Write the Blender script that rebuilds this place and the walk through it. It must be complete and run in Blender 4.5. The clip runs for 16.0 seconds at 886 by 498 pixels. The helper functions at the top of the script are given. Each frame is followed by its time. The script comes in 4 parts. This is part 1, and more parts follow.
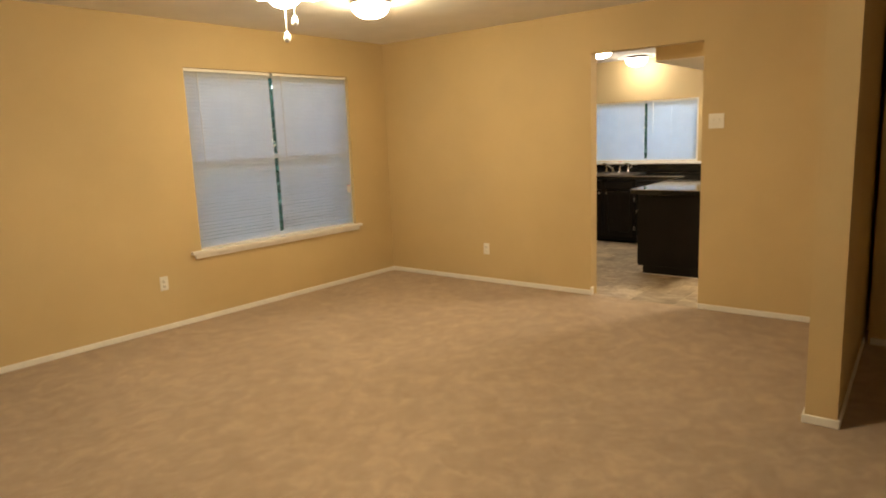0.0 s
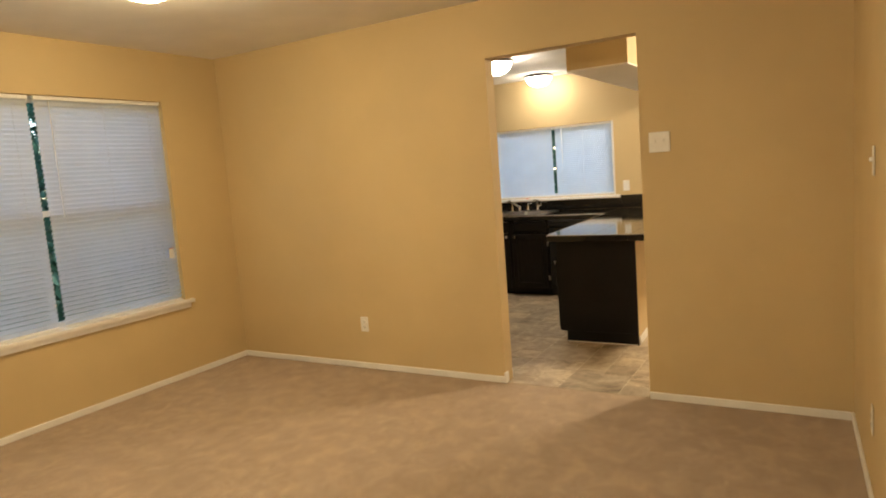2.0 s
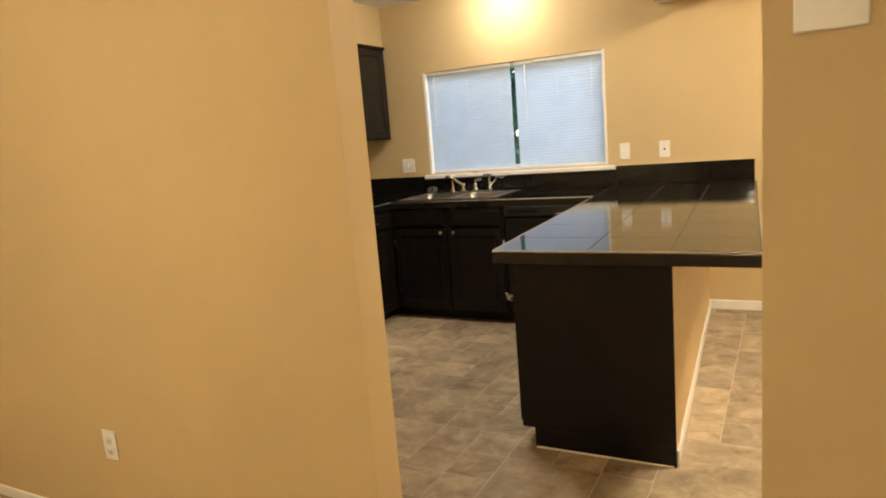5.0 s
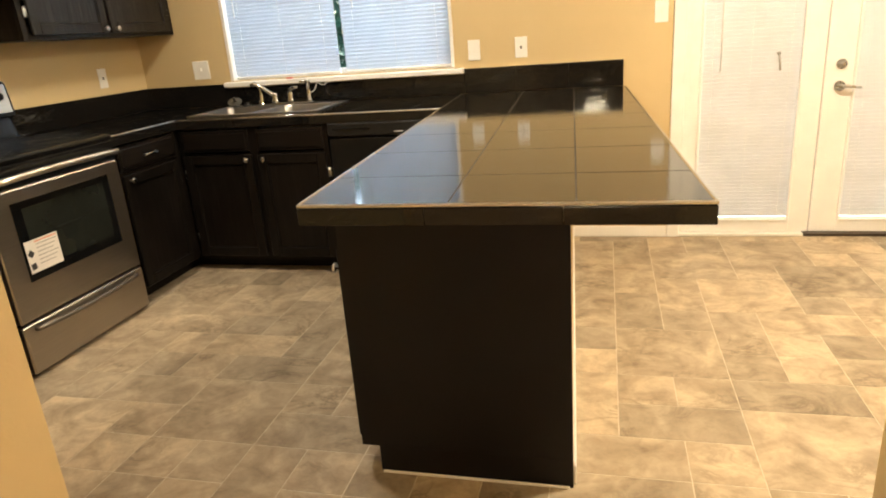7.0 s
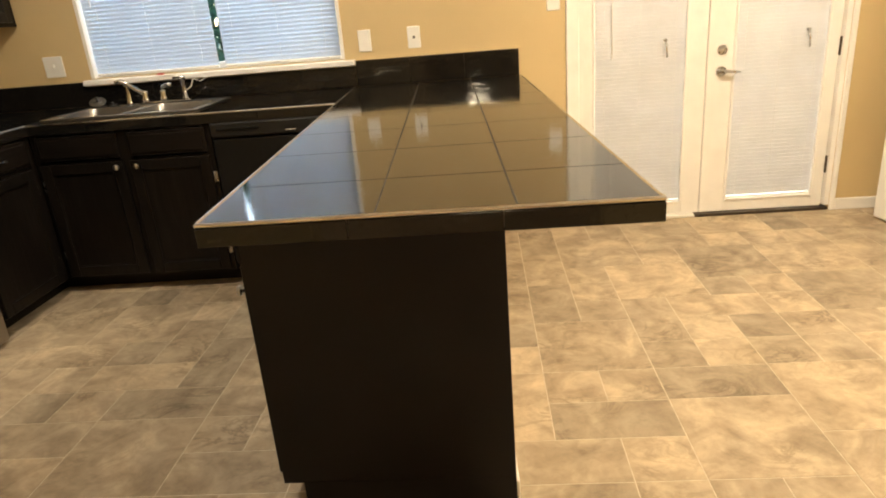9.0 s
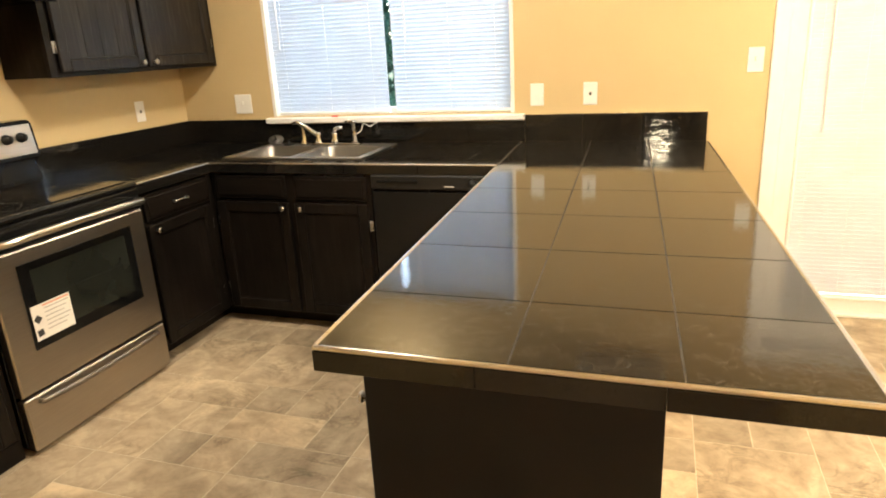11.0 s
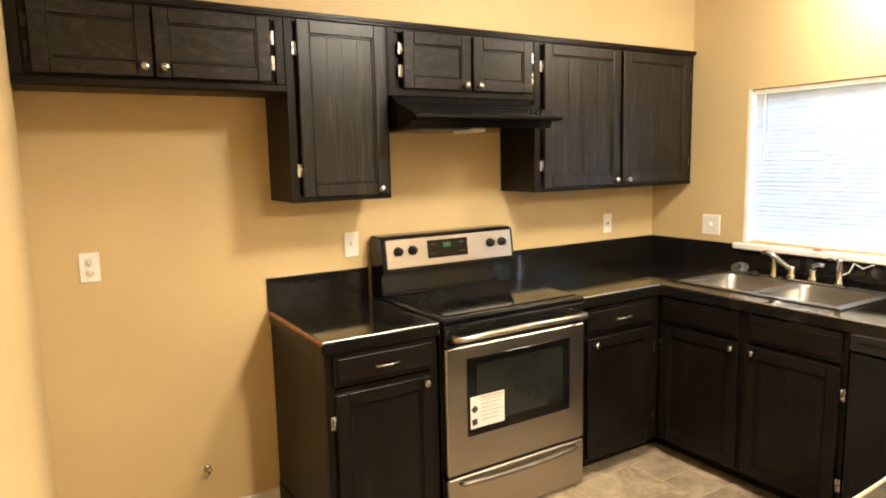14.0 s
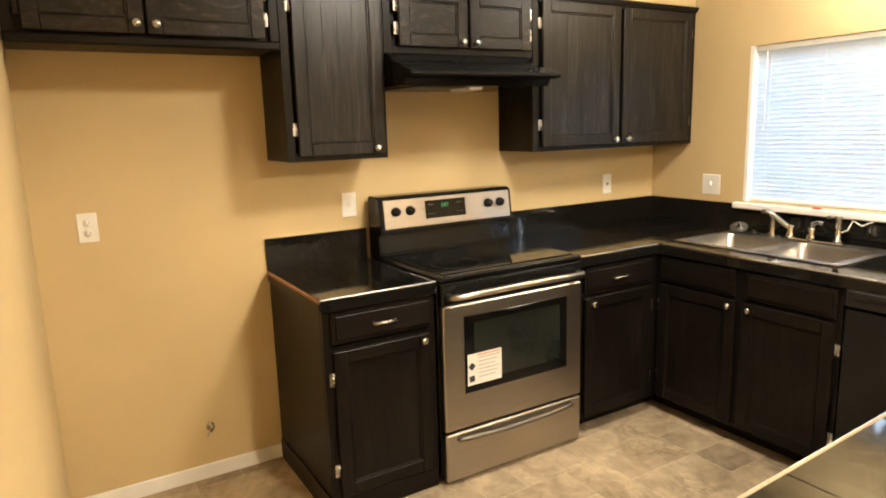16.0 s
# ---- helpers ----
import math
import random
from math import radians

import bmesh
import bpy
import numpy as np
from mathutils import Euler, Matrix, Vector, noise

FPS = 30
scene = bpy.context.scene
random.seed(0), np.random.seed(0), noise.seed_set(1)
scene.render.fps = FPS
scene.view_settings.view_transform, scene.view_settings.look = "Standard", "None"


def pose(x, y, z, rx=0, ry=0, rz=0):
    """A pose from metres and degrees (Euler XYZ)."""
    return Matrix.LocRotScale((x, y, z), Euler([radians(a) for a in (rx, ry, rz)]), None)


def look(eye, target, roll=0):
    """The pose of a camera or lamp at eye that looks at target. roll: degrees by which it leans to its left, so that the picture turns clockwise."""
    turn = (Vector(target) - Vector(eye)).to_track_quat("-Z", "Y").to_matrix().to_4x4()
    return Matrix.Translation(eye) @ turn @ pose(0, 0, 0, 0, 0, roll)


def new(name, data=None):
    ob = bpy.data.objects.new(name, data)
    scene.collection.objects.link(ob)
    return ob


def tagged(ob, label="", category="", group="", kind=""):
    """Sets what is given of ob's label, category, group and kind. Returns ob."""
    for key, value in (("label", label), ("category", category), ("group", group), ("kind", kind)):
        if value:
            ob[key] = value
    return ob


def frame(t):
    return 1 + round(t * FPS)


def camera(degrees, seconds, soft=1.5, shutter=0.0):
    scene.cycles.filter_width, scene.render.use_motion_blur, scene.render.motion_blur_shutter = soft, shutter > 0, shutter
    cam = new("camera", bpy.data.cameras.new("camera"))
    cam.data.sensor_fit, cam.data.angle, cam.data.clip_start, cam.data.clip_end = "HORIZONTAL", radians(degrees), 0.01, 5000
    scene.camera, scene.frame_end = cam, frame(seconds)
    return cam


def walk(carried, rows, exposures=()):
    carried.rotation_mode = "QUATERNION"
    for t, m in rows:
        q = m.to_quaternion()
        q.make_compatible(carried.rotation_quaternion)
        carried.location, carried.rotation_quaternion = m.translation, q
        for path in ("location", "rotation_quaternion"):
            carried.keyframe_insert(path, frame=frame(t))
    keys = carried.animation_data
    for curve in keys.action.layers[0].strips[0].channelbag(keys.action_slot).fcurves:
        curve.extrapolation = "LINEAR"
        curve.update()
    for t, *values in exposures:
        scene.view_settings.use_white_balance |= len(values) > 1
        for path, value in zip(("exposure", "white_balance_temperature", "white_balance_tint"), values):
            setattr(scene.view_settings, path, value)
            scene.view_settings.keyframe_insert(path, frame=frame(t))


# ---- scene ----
cam = camera(68.2, 16.0, 1.9)
PATH = [
    (0, (0.421, 1.169, 1.502), (-0.817, 2.703, 1.166), -2.3),
    (0.5, (0.228, 1.523, 1.525), (-0.902, 3.142, 1.202), -2.3),
    (1, (0.104, 1.918, 1.511), (-1.029, 3.545, 1.25), -3.1),
    (1.5, (-0.116, 2.318, 1.486), (-1.199, 3.987, 1.284), -3.7),
    (2, (-0.335, 2.724, 1.478), (-1.35, 4.431, 1.24), -4.4),
    (2.5, (-0.548, 3.111, 1.499), (-1.614, 4.78, 1.223), -4.8),
    (3, (-0.751, 3.477, 1.516), (-1.737, 5.189, 1.209), -5.8),
    (3.2, (-0.775, 3.691, 1.513), (-1.728, 5.418, 1.183), -6.5),
    (5.3, (-1.299, 5.431, 1.346), (-2.23, 7.171, 1.013), -4.6),
    (5.5, (-1.333, 5.535, 1.365), (-2.24, 7.286, 1.026), -4.4),
    (6, (-1.43, 5.815, 1.337), (-2.039, 7.679, 0.941), -3.5),
    (6.5, (-1.481, 6.034, 1.308), (-2.086, 7.872, 0.802), -4.4),
    (7, (-1.532, 6.163, 1.285), (-2.011, 7.998, 0.649), -4.4),
    (7.5, (-1.619, 6.235, 1.261), (-1.862, 8.063, 0.485), -4.5),
    (8, (-1.662, 6.258, 1.257), (-1.818, 8.041, 0.364), -5.5),
    (8.5, (-1.678, 6.277, 1.285), (-1.815, 8.129, 0.541), -5.5),
    (9, (-1.652, 6.316, 1.282), (-1.795, 8.19, 0.597), -4.7),
    (9.2, (-1.63, 6.356, 1.288), (-1.803, 8.229, 0.609), -4.8),
    (11.3, (-1.66, 6.637, 1.453), (-2.406, 8.406, 0.896), -3.7),
    (11.5, (-1.671, 6.676, 1.459), (-2.521, 8.409, 0.935), -4.4),
    (12, (-1.683, 6.749, 1.49), (-2.866, 8.258, 0.923), -5.8),
    (12.5, (-1.686, 6.804, 1.485), (-3.101, 8.086, 0.889), -6.5),
    (13, (-1.694, 6.808, 1.503), (-3.232, 7.924, 0.877), -5.7),
    (13.5, (-1.708, 6.808, 1.518), (-3.346, 7.852, 1.045), -3.5),
    (14, (-1.697, 6.805, 1.554), (-3.385, 7.843, 1.283), -1.3),
    (14.5, (-1.703, 6.795, 1.577), (-3.409, 7.823, 1.396), -0.4),
    (15, (-1.698, 6.793, 1.556), (-3.403, 7.82, 1.359), -0.6),
    (15.5, (-1.694, 6.801, 1.531), (-3.394, 7.813, 1.236), -1.4),
    (16, (-1.672, 6.826, 1.518), (-3.355, 7.842, 1.15), -1.7),
]
EXPOSURES = [(0.0, 2.28), (3.0, 2.34), (5.5, 2.50), (6.0, 2.56), (7.0, 2.78), (8.0, 2.62), (9.0, 2.56), (11.5, 3.28), (12.5, 3.42), (14.0, 3.42), (15.0, 3.22), (16.0, 3.26)]
walk(cam, [(t, look(eye, target, roll)) for t, eye, target, roll in PATH], EXPOSURES)

# ---- light and colour ----
SKY_STRENGTH, SUN_STRENGTH = 0.15, 0.35
LAMP_COLOUR, LAMP_COOL = (1.0, 0.785, 0.455), (1.0, 0.895, 0.73)
LAMP_KITCHEN, LAMP_SINK, LAMP_DINING, LAMP_LIVING, LAMP_FAN = 18.5, 7.8, 47.0, 29.0, 36.5
WALL_COLOUR = (0.56, 0.425, 0.225)

# ---- world and sky ----
world = bpy.data.worlds.new("sky")
scene.world = world
world.use_nodes = True
wn = world.node_tree
sky = wn.nodes.new("ShaderNodeTexSky")
sky.sky_type, sky.sun_disc = "NISHITA", False
sky.sun_elevation, sky.sun_rotation = radians(28), radians(12)
wn.links.new(sky.outputs[0], wn.nodes["Background"].inputs[0])
wn.nodes["Background"].inputs[1].default_value = SKY_STRENGTH
sun_data = bpy.data.lights.new("sun", "SUN")
sun_data.energy, sun_data.angle, sun_data.color = SUN_STRENGTH, radians(14), (1, 0.97, 0.93)
sun = new("sun", sun_data)
sun.matrix_world = Euler((radians(-62), 0, radians(-12))).to_matrix().to_4x4()

# ---- the plan, in metres ----
XL, SW, KW, B0, B1 = -4.75, -4.55, 10.135, 6.65, 6.762      # living west wall, range wall, window wall, dividing wall
XR, YS, HX, HY = 0.72, -1.6, 2.1, 6.30                     # dining east wall, living south wall, hall east and end wall
HL, HK = 2.54, 2.46                                        # ceilings
OL, OR, OT = -2.247, -1.278, 2.175                            # the opening between the rooms
LWY = (4.23, 6.09, 0.612, 2.165)                            # living window: y, y, z, z
KWX = (-3.905, -2.41, 1.062, 1.89)                         # kitchen window: x, x, z, z
FDX = (-1.10, 0.35, 2.02)                                  # french doors: x, x, top
TOP = 0.906                                                # worktops


# ---- materials ----
def material(name, rough=0.5, metal=0.0, spec=0.5):
    m = bpy.data.materials.new(name)
    m.use_nodes = True
    t = m.node_tree
    b = t.nodes["Principled BSDF"]
    b.inputs["Roughness"].default_value, b.inputs["Metallic"].default_value = rough, metal
    b.inputs["Specular IOR Level"].default_value = spec
    return m, t, b


def position(t, sx=1.0, sy=1.0, sz=1.0, drift=0.0):
    """World place in metres, stretched; drift shifts the pattern from piece to piece."""
    g = t.nodes.new("ShaderNodeNewGeometry")
    v = t.nodes.new("ShaderNodeVectorMath")
    v.operation = "MULTIPLY"
    v.inputs[1].default_value = (sx, sy, sz)
    t.links.new(g.outputs["Position"], v.inputs[0])
    if not drift:
        return v.outputs[0]
    o = t.nodes.new("ShaderNodeObjectInfo")
    a = t.nodes.new("ShaderNodeVectorMath")
    a.operation = "MULTIPLY_ADD"
    a.inputs[1].default_value = (drift, drift * 1.7, drift * 0.6)
    t.links.new(o.outputs["Random"], a.inputs[0])
    t.links.new(v.outputs[0], a.inputs[2])
    return a.outputs[0]


def noise_of(t, vec, scale, detail=4, rough=0.55, distort=0.0):
    n = t.nodes.new("ShaderNodeTexNoise")
    n.inputs["Scale"].default_value, n.inputs["Detail"].default_value = scale, detail
    n.inputs["Roughness"].default_value, n.inputs["Distortion"].default_value = rough, distort
    t.links.new(vec, n.inputs["Vector"])
    return n.outputs["Fac"]


def ramp(t, fac, stops):
    r = t.nodes.new("ShaderNodeValToRGB")
    while len(r.color_ramp.elements) < len(stops):
        r.color_ramp.elements.new(0.5)
    for e, (p, c) in zip(r.color_ramp.elements, stops):
        e.position, e.color = p, (*c, 1)
    t.links.new(fac, r.inputs[0])
    return r.outputs[0]


def blend(t, a, b, fac, mode="MIX"):
    x = t.nodes.new("ShaderNodeMix")
    x.data_type, x.blend_type = "RGBA", mode
    for socket, v in ((x.inputs[0], fac), (x.inputs[6], a), (x.inputs[7], b)):
        if isinstance(v, (int, float)):
            socket.default_value = v
        elif isinstance(v, tuple):
            socket.default_value = (*v, 1)
        else:
            t.links.new(v, socket)
    return x.outputs[2]


def bump(t, b, height, strength, distance=0.001):
    n = t.nodes.new("ShaderNodeBump")
    n.inputs["Strength"].default_value, n.inputs["Distance"].default_value = strength, distance
    t.links.new(height, n.inputs["Height"])
    t.links.new(n.outputs[0], b.inputs["Normal"])


def simple(name, c, rough=0.5, metal=0.0, vary=0.12, scale=6.0, bumps=0.0, bscale=150.0, spec=0.5, dist=0.001):
    """Paint, plastic or metal: one colour with slow uneven tone and fine relief."""
    m, t, b = material(name, rough, metal, spec)
    p = position(t)
    lo, hi = tuple(v * (1 - vary) for v in c), tuple(min(1, v * (1 + vary)) for v in c)
    t.links.new(ramp(t, noise_of(t, p, scale, 5), [(0.3, lo), (0.7, hi)]), b.inputs["Base Color"])
    r = t.nodes.new("ShaderNodeMapRange")
    r.inputs[3].default_value, r.inputs[4].default_value = max(0.02, rough - 0.08), min(1, rough + 0.08)
    t.links.new(noise_of(t, p, scale * 3, 3), r.inputs[0])
    t.links.new(r.outputs[0], b.inputs["Roughness"])
    if bumps:
        bump(t, b, noise_of(t, p, bscale, 3), bumps, dist)
    return m


def carpet():
    m, t, b = material("carpet_pile", 0.95, spec=0.1)
    p = position(t)
    big = ramp(t, noise_of(t, p, 1.1, 4, 0.55, 0.6), [(0.3, (0.46, 0.335, 0.225)), (0.7, (0.53, 0.395, 0.27))])
    fine = ramp(t, noise_of(t, p, 260, 2, 0.7), [(0.3, (0.70, 0.69, 0.68)), (0.7, (1.0, 1.0, 1.0))])
    mid = ramp(t, noise_of(t, position(t, 1, 0.85), 9, 7, 0.70, 0.5), [(0.32, (0.83, 0.81, 0.79)), (0.5, (0.94, 0.93, 0.92)), (0.63, (1.10, 1.09, 1.07))])
    t.links.new(blend(t, blend(t, big, fine, 1.0, "MULTIPLY"), mid, 1.0, "MULTIPLY"), b.inputs["Base Color"])
    b.inputs["Sheen Weight"].default_value = 0.25
    bump(t, b, noise_of(t, p, 320, 3, 0.7), 0.9, 0.006)
    return m


def vinyl():
    m, t, b = material("vinyl_tile", 0.50, spec=0.28)
    p = position(t, drift=37)
    cloud = ramp(t, noise_of(t, p, 5.5, 6, 0.58, 0.9), [(0.30, (0.262, 0.205, 0.140)), (0.50, (0.400, 0.322, 0.226)), (0.68, (0.530, 0.436, 0.308))])
    vein = ramp(t, noise_of(t, position(t, 1, 1.5, 1, 53), 4.5, 5, 0.62, 1.5), [(0.45, (1, 1, 1)), (0.5, (0.58, 0.56, 0.54)), (0.55, (1, 1, 1))])
    patch = ramp(t, noise_of(t, position(t, 1, 1, 1, 91), 3.0, 2), [(0.50, (0, 0, 0)), (0.66, (1, 1, 1))])
    slate = ramp(t, noise_of(t, position(t, 1, 1, 1, 21), 24, 6, 0.68, 0.6), [(0.34, (0.90, 0.885, 0.865)), (0.5, (1.06, 1.055, 1.045)), (0.66, (1.18, 1.17, 1.15))])
    o = t.nodes.new("ShaderNodeObjectInfo")
    tone = ramp(t, o.outputs["Random"], [(0.0, (0.74, 0.74, 0.745)), (0.3, (0.88, 0.87, 0.86)), (0.7, (1.0, 0.985, 0.965)), (1.0, (1.10, 1.08, 1.04))])
    veined = blend(t, cloud, blend(t, (1, 1, 1), vein, patch), 0.9, "MULTIPLY")
    t.links.new(blend(t, blend(t, veined, slate, 0.85, "MULTIPLY"), tone, 1.0, "MULTIPLY"), b.inputs["Base Color"])
    bump(t, b, noise_of(t, p, 45, 5, 0.65), 0.35, 0.0012)
    return m


def black_tile(name="black_tile", vein=1.0, ripple=False):
    m, t, b = material(name, 0.06, spec=0.42)
    p = position(t, drift=29)
    v = ramp(t, noise_of(t, p, 62, 6, 0.70, 1.2), [(0.478, (0.006, 0.0055, 0.005)), (0.5, (0.060 * vein, 0.052 * vein, 0.040 * vein)), (0.522, (0.006, 0.0055, 0.005))])
    s = ramp(t, noise_of(t, p, 30, 3), [(0.38, (0.1, 0.1, 0.1)), (0.62, (1, 1, 1))])
    t.links.new(blend(t, (0.007, 0.0065, 0.006), v, s), b.inputs["Base Color"])
    r = t.nodes.new("ShaderNodeMapRange")
    r.inputs[3].default_value, r.inputs[4].default_value = 0.02, 0.055
    t.links.new(noise_of(t, p, 9, 3), r.inputs[0])
    t.links.new(r.outputs[0], b.inputs["Roughness"])
    bump(t, b, noise_of(t, position(t, 0.25, 0.25, 1.0, 29), 55, 2, 0.5, 0.4) if ripple else noise_of(t, p, 30, 4, 0.65, 2.0), 0.55 if ripple else 0.16, 0.001)
    return m


def stained_wood(name, along, light=1.0, relief=0.35, swirl=False):
    m, t, b = material(name, 0.34, spec=0.30 if light > 1 else 0.16)
    stretch = {"x": (0.07, 1, 1), "y": (1, 0.07, 1), "z": (1, 1, 0.07)}[along]
    p = position(t, *((1, 0.3, 0.8) if swirl else stretch))
    g = noise_of(t, p, 26, 4, 0.5, 3.2) if swirl else noise_of(t, p, 55 if relief < 0.5 else 42, 5, 0.6, 0.6 if relief < 0.5 else 1.1)
    c = ramp(t, g, [(0.30, (0.0045, 0.0036, 0.0030)), (0.53 if light > 1 else 0.55, (0.0125, 0.0104, 0.0088) if light > 1 else (0.0085, 0.0066, 0.0054)), (0.80, (0.016 * light, 0.014 * light, 0.0125 * light) if light == 1 else (0.021 * light, 0.0185 * light, 0.0165 * light))])
    wear = ramp(t, noise_of(t, position(t), 3.5, 5), [(0.35, (0.75, 0.75, 0.75)), (0.75, (1.25, 1.2, 1.15))])
    t.links.new(blend(t, c, wear, 1.0, "MULTIPLY"), b.inputs["Base Color"])
    r = t.nodes.new("ShaderNodeMapRange")
    r.inputs[3].default_value, r.inputs[4].default_value = 0.27, 0.45
    t.links.new(g, r.inputs[0])
    t.links.new(r.outputs[0], b.inputs["Roughness"])
    bump(t, b, g, relief, 0.0015)
    return m


def brushed(name, c, along, rough=0.3):
    m, t, b = material(name, rough, 1.0)
    stretch = {"x": (0.03, 1, 1), "y": (1, 0.03, 1), "z": (1, 1, 0.03)}[along]
    g = noise_of(t, position(t, *stretch), 300, 3)
    t.links.new(ramp(t, g, [(0.3, tuple(v * 0.88 for v in c)), (0.7, c)]), b.inputs["Base Color"])
    r = t.nodes.new("ShaderNodeMapRange")
    r.inputs[3].default_value, r.inputs[4].default_value = rough - 0.06, rough + 0.08
    t.links.new(g, r.inputs[0])
    t.links.new(r.outputs[0], b.inputs["Roughness"])
    bump(t, b, g, 0.08, 0.0005)
    return m


def glowing(name, c, strength):
    m, t, b = material(name, 0.4)
    b.inputs["Base Color"].default_value = (0.9, 0.88, 0.82, 1) if strength > 1 else (0.05, 0.12, 0.06, 1)
    b.inputs["Emission Color"].default_value = (*c, 1)
    b.inputs["Emission Strength"].default_value = strength
    return m


def slat_plastic(name="blind_slat", clear=0.52, tone=0.68, tint=(0.88, 0.90, 0.94)):
    m, t, b = material(name, 0.45, spec=0.3)
    c = ramp(t, noise_of(t, position(t), 5, 3), [(0.3, (tone - 0.04, tone - 0.04, tone - 0.04)), (0.7, (tone + 0.04, tone + 0.04, tone + 0.04))])
    t.links.new(c, b.inputs["Base Color"])
    tr = t.nodes.new("ShaderNodeBsdfTranslucent")
    tr.inputs[0].default_value = (*tint, 1)
    x = t.nodes.new("ShaderNodeMixShader")
    x.inputs[0].default_value = clear
    t.links.new(b.outputs[0], x.inputs[1])
    t.links.new(tr.outputs[0], x.inputs[2])
    t.links.new(x.outputs[0], t.nodes["Material Output"].inputs[0])
    return m


def clear_glass():
    m, t, b = material("window_glass", 0.02)
    b.inputs["Base Color"].default_value = (0.93, 0.97, 0.96, 1)
    b.inputs["Transmission Weight"].default_value, b.inputs["IOR"].default_value = 1.0, 1.02
    return m


PAINT = simple("tan_wall_paint", WALL_COLOUR, 0.62, vary=0.05, scale=1.3, bumps=0.22, bscale=95, spec=0.35, dist=0.002)
CEIL = simple("white_ceiling_texture", (0.82, 0.80, 0.77), 0.85, vary=0.05, scale=2, bumps=0.6, bscale=70, spec=0.2, dist=0.004)
WHITE = simple("white_trim_paint", (0.78, 0.76, 0.72), 0.38, vary=0.05, scale=7, bumps=0.08, bscale=60)
PLASTIC = simple("white_plastic", (0.78, 0.76, 0.71), 0.35, vary=0.04, scale=20)
SLOT = simple("dark_slot", (0.03, 0.028, 0.025), 0.6)
CARPET, VINYL, TILE = carpet(), vinyl(), black_tile(vein=1.4)
TILE_PLAIN = black_tile("plain_black_tile", 0.42)
TILE_SPLASH = black_tile("rippled_black_tile", 0.42, True)
GROUT = simple("brown_grey_grout", (0.075, 0.064, 0.05), 0.8, vary=0.3, scale=40)
FLOOR_GROUT = simple("pale_floor_joint", (0.545, 0.46, 0.335), 0.6, vary=0.2, scale=30)
WOOD_Z, WOOD_Y, WOOD_X = stained_wood("black_stained_wood_upright", "z"), stained_wood("black_stained_wood_y", "y"), stained_wood("black_stained_wood_x", "x")
GRAIN_Z = stained_wood("open_grain_black_wood_upright", "z", 2.9, 0.8)
SWIRL = stained_wood("swirled_grain_black_wood", "y", 2.6, 0.8, True)
STEEL = brushed("brushed_stainless_steel", (0.60, 0.55, 0.49), "y", 0.32)
TARNISHED = simple("tarnished_metal", (0.07, 0.066, 0.06), 0.35, 0.4, vary=0.3, scale=40)
DOOR_STEEL = brushed("oven_door_steel", (0.46, 0.42, 0.37), "y", 0.33)
DULL_STEEL = brushed("dull_steel", (0.26, 0.235, 0.205), "y", 0.42)
SINK_STEEL = brushed("satin_sink_steel", (0.42, 0.41, 0.39), "x", 0.30)
CHROME = simple("chrome", (0.50, 0.49, 0.475), 0.08, 1.0, vary=0.03)
NICKEL = simple("satin_nickel", (0.50, 0.485, 0.46), 0.28, 1.0, vary=0.05)
STRIP = simple("metal_edge_strip", (0.66, 0.64, 0.61), 0.22, 1.0, vary=0.05, scale=0.8)
BRONZE = simple("dark_bronze", (0.07, 0.05, 0.035), 0.4, 0.8)
ENAMEL = simple("black_enamel", (0.007, 0.007, 0.007), 0.16, vary=0.1, spec=0.22)
BLACKGLASS = simple("black_ceramic_glass", (0.006, 0.006, 0.006), 0.05, vary=0.1, spec=0.28)
PANEL_BLACK = simple("flat_black_panel", (0.0055, 0.0045, 0.0042), 0.36, vary=0.25, scale=5, bumps=0.1, bscale=70, spec=0.22)
BLACKPLASTIC = simple("black_plastic", (0.010, 0.0095, 0.009), 0.4, spec=0.3)
OVENGLASS = simple("oven_window_glass", (0.017, 0.019, 0.016), 0.06, vary=0.3, scale=3, spec=0.45)
RAWWOOD = simple("bare_wood_edge", (0.32, 0.15, 0.06), 0.7, vary=0.35, scale=25)
PAPER = simple("paper_label", (0.78, 0.75, 0.70), 0.6, vary=0.03)
INK = simple("printed_black", (0.03, 0.03, 0.03), 0.6)
REDINK = simple("printed_red", (0.55, 0.07, 0.04), 0.6)
BURNER = simple("burner_marking", (0.022, 0.022, 0.022), 0.25)
DIMINK = simple("dim_printed_grey", (0.09, 0.09, 0.08), 0.6)
PALEINK = simple("pale_printed_grey", (0.40, 0.38, 0.36), 0.6)
ORANGEINK = simple("printed_orange", (0.72, 0.33, 0.20), 0.6)
GREYINK = simple("printed_grey", (0.42, 0.40, 0.37), 0.6)
GREEN_LED = glowing("green_clock_digits", (0.15, 1.0, 0.3), 0.035)
DOME = glowing("lit_frosted_dome", LAMP_COOL, LAMP_KITCHEN)
DOME_S = glowing("lit_frosted_dome_sink", LAMP_COOL, LAMP_SINK)
DOME_D = glowing("lit_frosted_dome_dining", (1.0, 0.845, 0.615), LAMP_DINING)
DOME_L = glowing("lit_frosted_dome_living", LAMP_COLOUR, LAMP_LIVING)
GLOBE = glowing("lit_frosted_globe", (1.0, 0.83, 0.55), LAMP_FAN)
SLAT, GLASS = slat_plastic("blind_slat", 0.58, 0.74), clear_glass()
KITCHEN_SLAT = slat_plastic("kitchen_blind_slat", 0.35, 0.78, (0.64, 0.82, 1.0))
